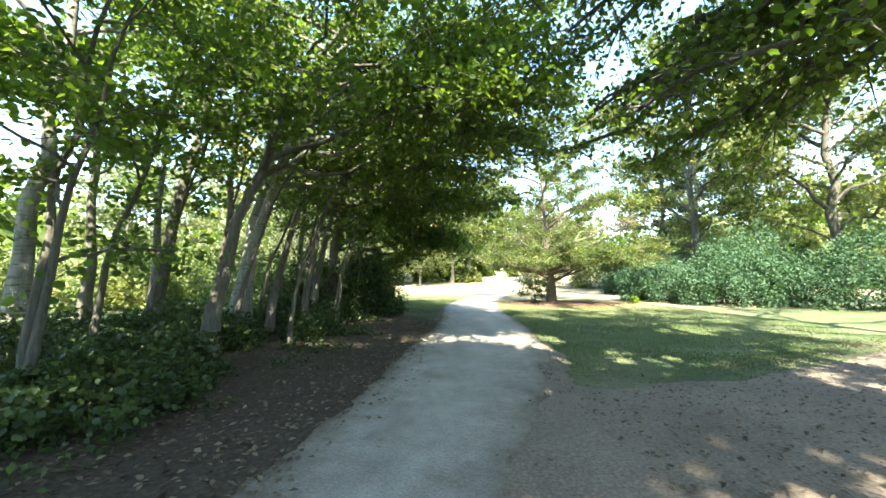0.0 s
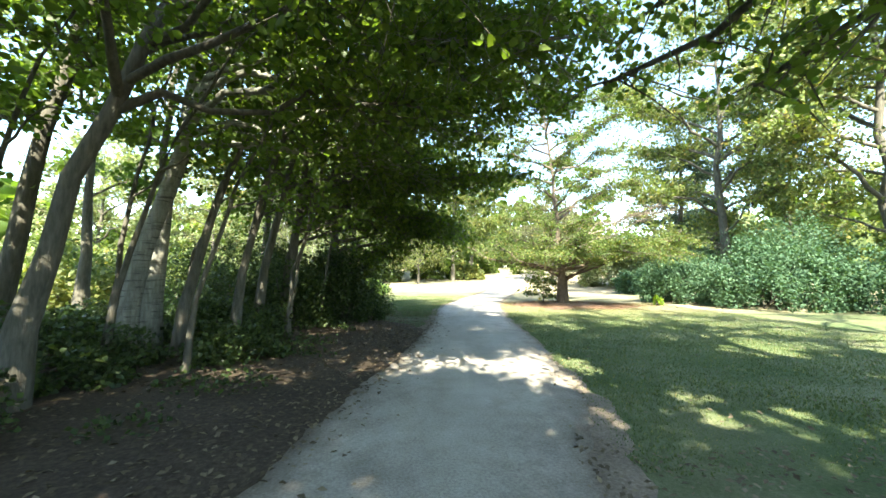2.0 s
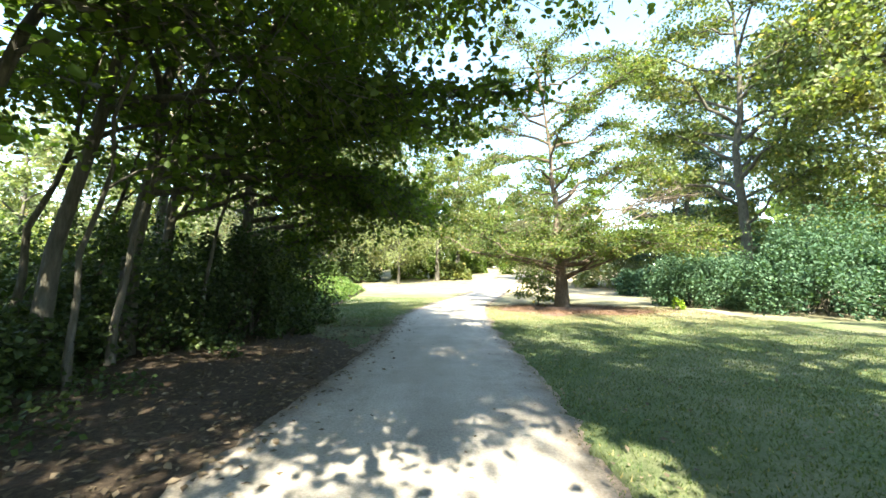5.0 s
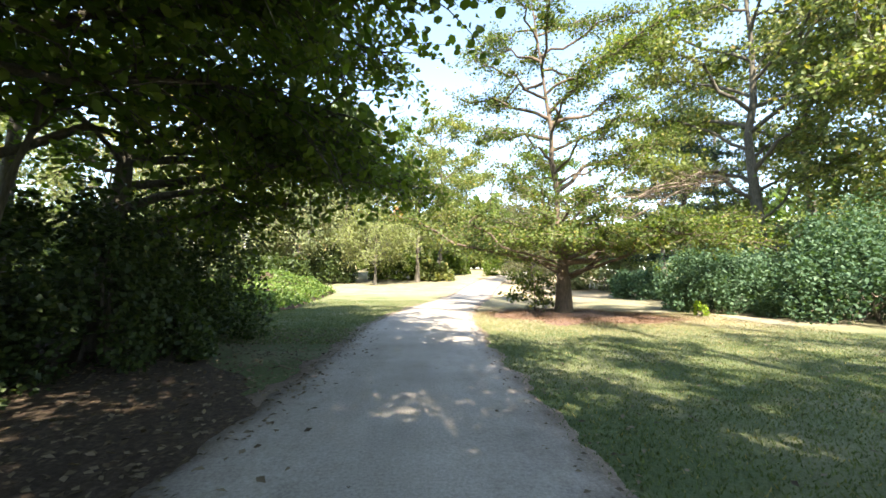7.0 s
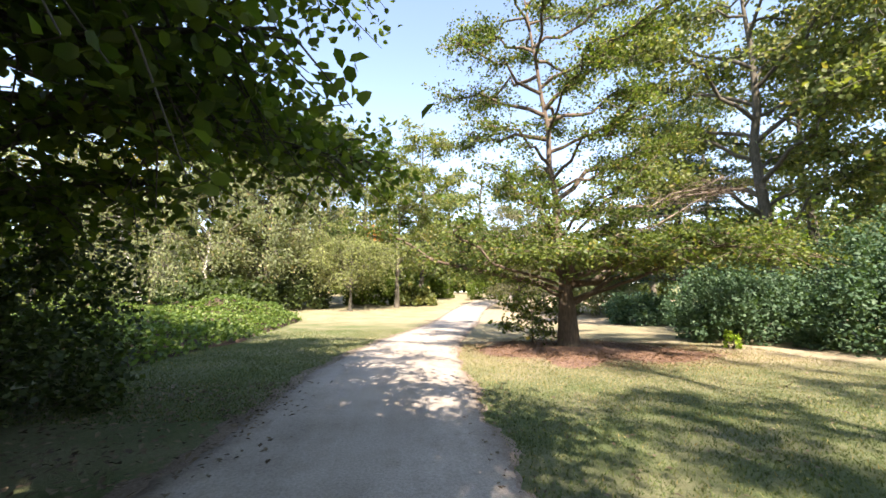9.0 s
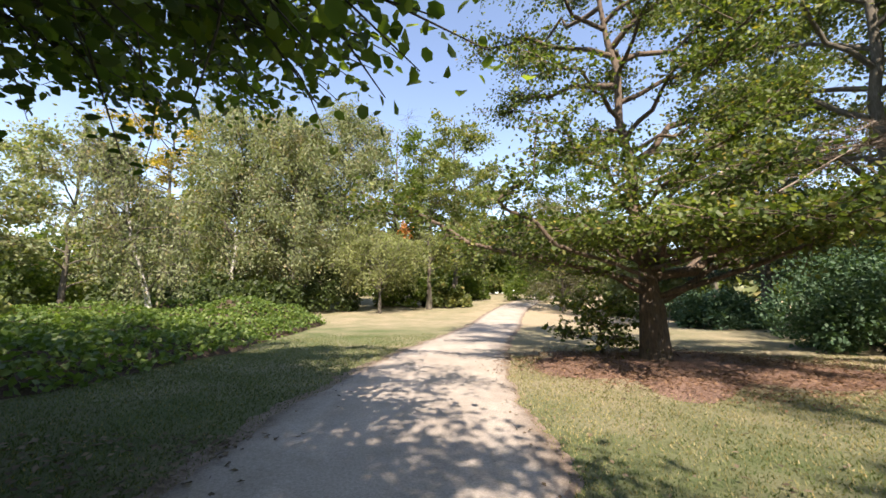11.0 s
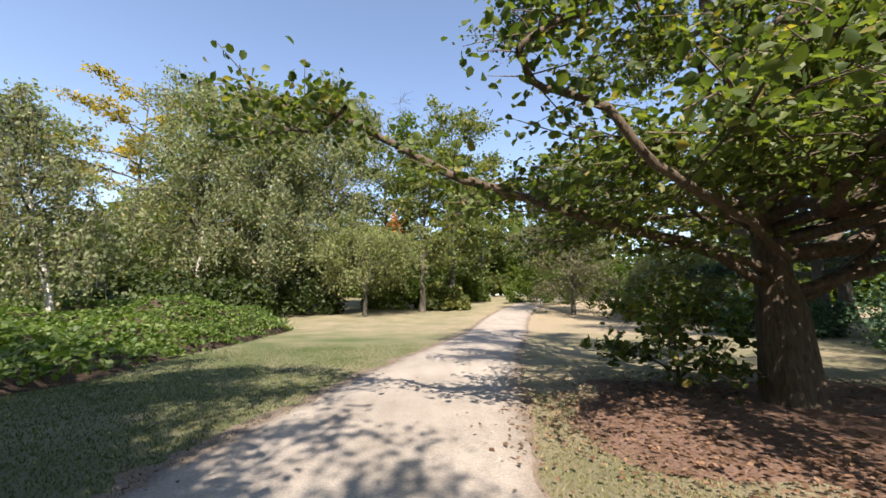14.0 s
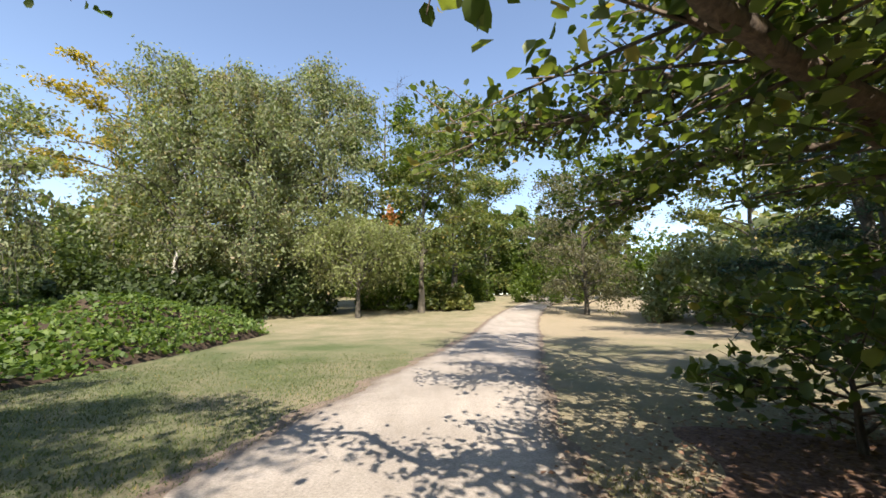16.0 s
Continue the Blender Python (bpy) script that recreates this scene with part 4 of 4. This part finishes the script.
tree("tall_tree", -25, 44, 15.0, 0.22, "broadleaf tree in the far grove", M_BARK, M_LEAF_BIRCH, z=gz(44), limbs=20, reach=4.4, crown_from=0.12, twigs=40, twig_len=1.6, leaf_size=0.30, leaf_step=0.127, spread=0.25, group=FAR)
far_trunk_tree = tree("tall_tree", 1.3, 54, 15, 0.24, "broadleaf tree with a straight dark trunk in the far grove", M_BARK, M_LEAF_TALL, z=gz(54), limbs=22, reach=4.4, crown_from=0.22, twigs=44, twig_len=1.6, leaf_size=0.30, leaf_step=0.114, spread=0.25, group=FAR)
v, f = leaves(np.array([-2.3, -2.2, 7.4]) + rng.standard_normal((110, 3)) * [0.3, 0.3, 0.5], 0.3, 0.2, 0.6)
part("withered_tuft", mesh_of("withered_tuft", v, [f]), M_LEAF_ORANGE, far_trunk_tree, "withered orange leaf cluster", "stuff")
tree("tall_tree", -2.6, 58, 20, 0.26, "tall broadleaf tree with dead top twigs in the far grove", M_BARK, M_LEAF, z=gz(58), bare=[(-2.6, -1.6, 20.5, 0.7), (1.6, -1.6, 21.5, 0.75), (-4.4, -1.0, 19.0, 0.65)], limbs=22, reach=4.8, crown_from=0.1, twigs=44, twig_len=1.8, leaf_size=0.36, leaf_step=0.127, spread=0.28, group=FAR)
tree("tall_tree", 4.5, 66, 25, 0.34, "tall broadleaf tree in the far grove", M_BARK, M_LEAF_TALL, z=gz(66), limbs=26, reach=6.0, crown_from=0.1, twigs=44, twig_len=2.0, leaf_size=0.42, leaf_step=0.139, spread=0.32, group=FAR)
tree("tall_tree", 10.5, 84, 20, 0.34, "broadleaf tree closing the path's far end", M_BARK, M_LEAF_TALL, z=gz(84), limbs=26, reach=6.5, crown_from=0.08, twigs=44, twig_len=2.0, leaf_size=0.45, leaf_step=0.139, spread=0.32, group=FAR)
tree("tall_tree", 22, 72, 20, 0.34, "broadleaf tree closing the path's far end", M_BARK, M_LEAF, z=gz(72), limbs=24, reach=6.5, crown_from=0.08, twigs=40, twig_len=2.0, leaf_size=0.45, leaf_step=0.139, spread=0.32, group=FAR)
tree("tall_tree", 36, 62, 20, 0.34, "broadleaf tree on the far east side", M_BARK, M_LEAF_TALL, z=gz(62), limbs=20, reach=6.5, crown_from=0.15, twigs=40, twig_len=2.0, leaf_size=0.45, leaf_step=0.139, spread=0.32, group=FAR)
tree("fawn_tree", 14.0, 52, 10.5, 0.16, "fawn-coloured half-dead tree drooping beside the path", M_BARK, M_LEAF_FAWN, z=gz(52), limbs=34, reach=4.6, crown_from=0.06, rise=0.35, twigs=34, twig_len=1.5, droop=0.7, leaf_size=0.2, leaf_step=0.075, spread=0.25, hang=0.3, up=0.3, bare=[(-3.4, -2.2, 5.0, 0.3), (-2.2, -3.2, 7.0, 0.45), (2.6, -3.2, 4.4, 0.25)])
shrub("dark_bush", 18.5, 38, 3.0, 2.2, 2.2, "dark green bush on the far lawn", M_LEAF_SHRUB, 7000, 0.24, z=gz(38), clumps=36)
shrub("dark_bush", 26, 35.5, 3.6, 2.6, 4.6, "dark green bush on the far lawn", M_LEAF_SHRUB, 6000, 0.28, z=gz(35.5), clumps=36)
shrub("dark_bush", 19.5, 47, 4.0, 3.4, 6.5, "olive green bush on the far lawn", M_LEAF_BIRCH, 10000, 0.3, z=gz(47), clumps=40)
# several bushes take the shade-darkened leaf for the gloom beneath the birches
for sx, sy, srx, sry, sh, lf in [(-20, 47, 4, 3, 4.5, M_LEAF_SHADED), (-14.5, 45.5, 3.5, 2.2, 3.6, M_LEAF_SHADED), (-8.5, 52, 3.5, 3, 4, M_LEAF_SHADED), (-1, 57, 3.5, 2.4, 3.0, M_LEAF), (3.2, 57, 2.4, 2.2, 2.6, M_LEAF_TALL), (6.5, 70, 3, 3, 5, M_LEAF), (15, 66, 4, 4, 6, M_LEAF), (-26, 38, 4, 4, 4, M_LEAF_SHADED), (-30, 46, 5, 4, 5, M_LEAF), (-17, 40.5, 3, 2.5, 3, M_LEAF_SHADED), (-11.5, 47, 3, 2, 3, M_LEAF_SHADED), (-24, 51, 5, 4, 8, M_LEAF_BIRCH), (-34, 42, 5, 4, 7, M_LEAF), (-41, 52, 6, 5, 9, M_LEAF_TALL), (-19, 54, 4, 3, 7, M_LEAF), (-33, 33, 4, 4, 5, M_LEAF_BIRCH)]:
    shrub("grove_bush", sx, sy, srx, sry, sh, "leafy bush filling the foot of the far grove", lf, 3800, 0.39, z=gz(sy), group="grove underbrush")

for sx, sy in [(4, 91), (15, 93), (27, 90), (38, 84), (50, 74), (-8, 80), (-20, 74), (-34, 66), (-46, 60), (58, 62), (64, 50), (66, 38), (66, 26)]:
    shrub("wood_edge", sx, sy, 8, 5, 10, "dense far hedge-like woodland edge", M_LEAF, 3200, 0.8, z=gz(sy), clumps=60, group="far woods", category="trees", stems=4)

# closing woods all round
for k in range(26):
    a = 0.35 + k * (2 * math.pi / 26)
    wx, wy = 4 + math.cos(a) * rng.uniform(58, 78), 25 + math.sin(a) * rng.uniform(66, 88)
    shrub("wood_edge", wx, wy, rng.uniform(10, 13), rng.uniform(8, 10), rng.uniform(12, 18), "far woodland edge of mixed green trees", [M_LEAF_TALL, M_LEAF, M_LEAF_BIRCH][k % 3], 1500, 2.2, z=gz(wy), clumps=60, group="far woods", category="trees", stems=4)

# ---------------------------------------------------------------- grass blades and fallen leaves
def blades(xs, ys, tall):
    n = len(xs)
    h = tall * rng.uniform(0.5, 1.3, n)
    a = rng.uniform(0, 2 * np.pi, n)
    wd = 0.006 + 0.004 * rng.uniform(0, 1, n)
    z = ground_z(xs, ys) + np.array([noise.noise(Vector((p * 0.5, q * 0.5, 0))) for p, q in zip(xs, ys)]) * 0.05 * np.clip(np.maximum(left_edge(ys) - xs, xs - right_edge(ys)) / 2.0, 0, 1) - 0.015
    b = np.stack([xs, ys, z], 1)
    side = np.stack([np.cos(a), np.sin(a), np.zeros(n)], 1) * wd[:, None]
    tip = np.stack([rng.normal(0, 0.5, n) * h, rng.normal(0, 0.5, n) * h, h], 1)
    v = np.stack([b - side, b + side, b + tip], 1).reshape(-1, 3)
    return v, np.arange(n * 3).reshape(-1, 3)


def scatter_rect(n, x0, x1, y0, y1, keep):
    x, y = rng.uniform(x0, x1, n), rng.uniform(y0, y1, n)
    k = keep(x, y)
    return x[k], y[k]


gx, gy = scatter_rect(210000, 2.0, 13, 6.2, 26, lambda x, y: (x > right_edge(y) - 0.12 + 0.25 * rng.standard_normal(len(x)) ** 2 * 0.1) & (y > track_far(x) - 0.3 * np.abs(rng.standard_normal(len(x)))) & (np.hypot((x - TX - 0.3) / 3.2, (y - TY + 0.7) / 2.7) > 1) & (rng.uniform(0, 1, len(x)) < np.clip(1.5 - (x - right_edge(y)) / 9, 0.25, 1)))
worn = gy + rng.normal(0, 1.6, len(gx)) > 19.5
for pick, mat, text in ((~worn, M_GRASS, "short mown green grass blades of the lawn"), (worn, M_GRASS_DRY, "short drying grass blades of the sunny lawn")):
    v, f = blades(gx[pick], gy[pick], 0.035)
    tagged(part("grass", mesh_of("grass", v, [f]), mat), text, "grass", kind="stuff")
gx, gy = scatter_rect(110000, -4, 2.5, 18, 34, lambda x, y: (x < left_edge(y) + 0.1) & (mound_h(x, y) < 0.05) & (rng.uniform(0, 1, len(x)) < np.clip((36 - y) / 12, 0, 1)))
v, f = blades(gx, gy, 0.035)
tagged(part("grass", mesh_of("grass", v, [f]), M_GRASS), "short mown grass blades west of the path", "grass", kind="stuff")


def litter(name, label, mat, xs, ys, size):
    p = np.stack([xs, ys, ground_z(xs, ys) + rng.uniform(0.022, 0.05, len(xs))], 1)
    v, f = leaves(p, size, 0.82, 0.6)
    tagged(part(name, mesh_of(name, v, [f]), mat), label, "fallen leaves", kind="stuff")


lx, ly = scatter_rect(16000, -8, 0.8, 0.5, 20, lambda x, y: x < left_edge(y) + 0.1 + 0.35 * np.abs(rng.standard_normal(len(x))))
litter("leaf_litter", "dull brown fallen leaves under the tree row", M_LITTER_DULL, lx, ly, 0.075)
lx, ly = scatter_rect(11000, 1.6, 12, 0.5, 9.5, lambda x, y: (y < track_far(x) + 0.2))
litter("leaf_litter", "dry fallen leaves on the side track", M_LITTER_DULL, lx, ly, 0.06)
lx, ly = scatter_rect(1600, 2.6, 13, 7, 24, lambda x, y: x > right_edge(y))
litter("leaf_litter", "sparse dry leaves on the lawn", M_LITTER_DULL, lx, ly, 0.06)
lx, ly = scatter_rect(2600, -1, 3.3, 2, 26, lambda x, y: (np.abs(x - right_edge(y)) < 0.3) | (np.abs(x - left_edge(y)) < 0.3) | (rng.uniform(0, 1, len(x)) < 0.06))
litter("leaf_litter", "scattered dry leaves along the path edges", M_LITTER_DULL, lx, ly, 0.05)
r, a = np.sqrt(rng.uniform(0, 1, 12000)), rng.uniform(0, 2 * np.pi, 12000)
litter("leaf_litter", "reddish-brown dead leaves round the spreading tree", M_LITTER, TX + 0.3 + np.cos(a) * r * 3.6 * (1 + 0.18 * rng.standard_normal(12000)), TY - 0.7 + np.sin(a) * r * 3.1 * (1 + 0.18 * rng.standard_normal(12000)), 0.062)

# low plants on the shaded soil, with the shade also in their leaf colour
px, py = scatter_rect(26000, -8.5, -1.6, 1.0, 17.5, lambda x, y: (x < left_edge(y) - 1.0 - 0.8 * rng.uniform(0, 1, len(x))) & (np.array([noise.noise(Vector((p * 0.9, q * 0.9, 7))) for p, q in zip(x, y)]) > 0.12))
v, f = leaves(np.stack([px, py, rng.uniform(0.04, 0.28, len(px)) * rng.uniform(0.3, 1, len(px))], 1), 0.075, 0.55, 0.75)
tagged(part("ground_cover", mesh_of("ground_cover", v, [f]), M_LEAF_SHADED), "low leafy plants under the trees, coloured darker for the shade", "ground plants", kind="stuff")
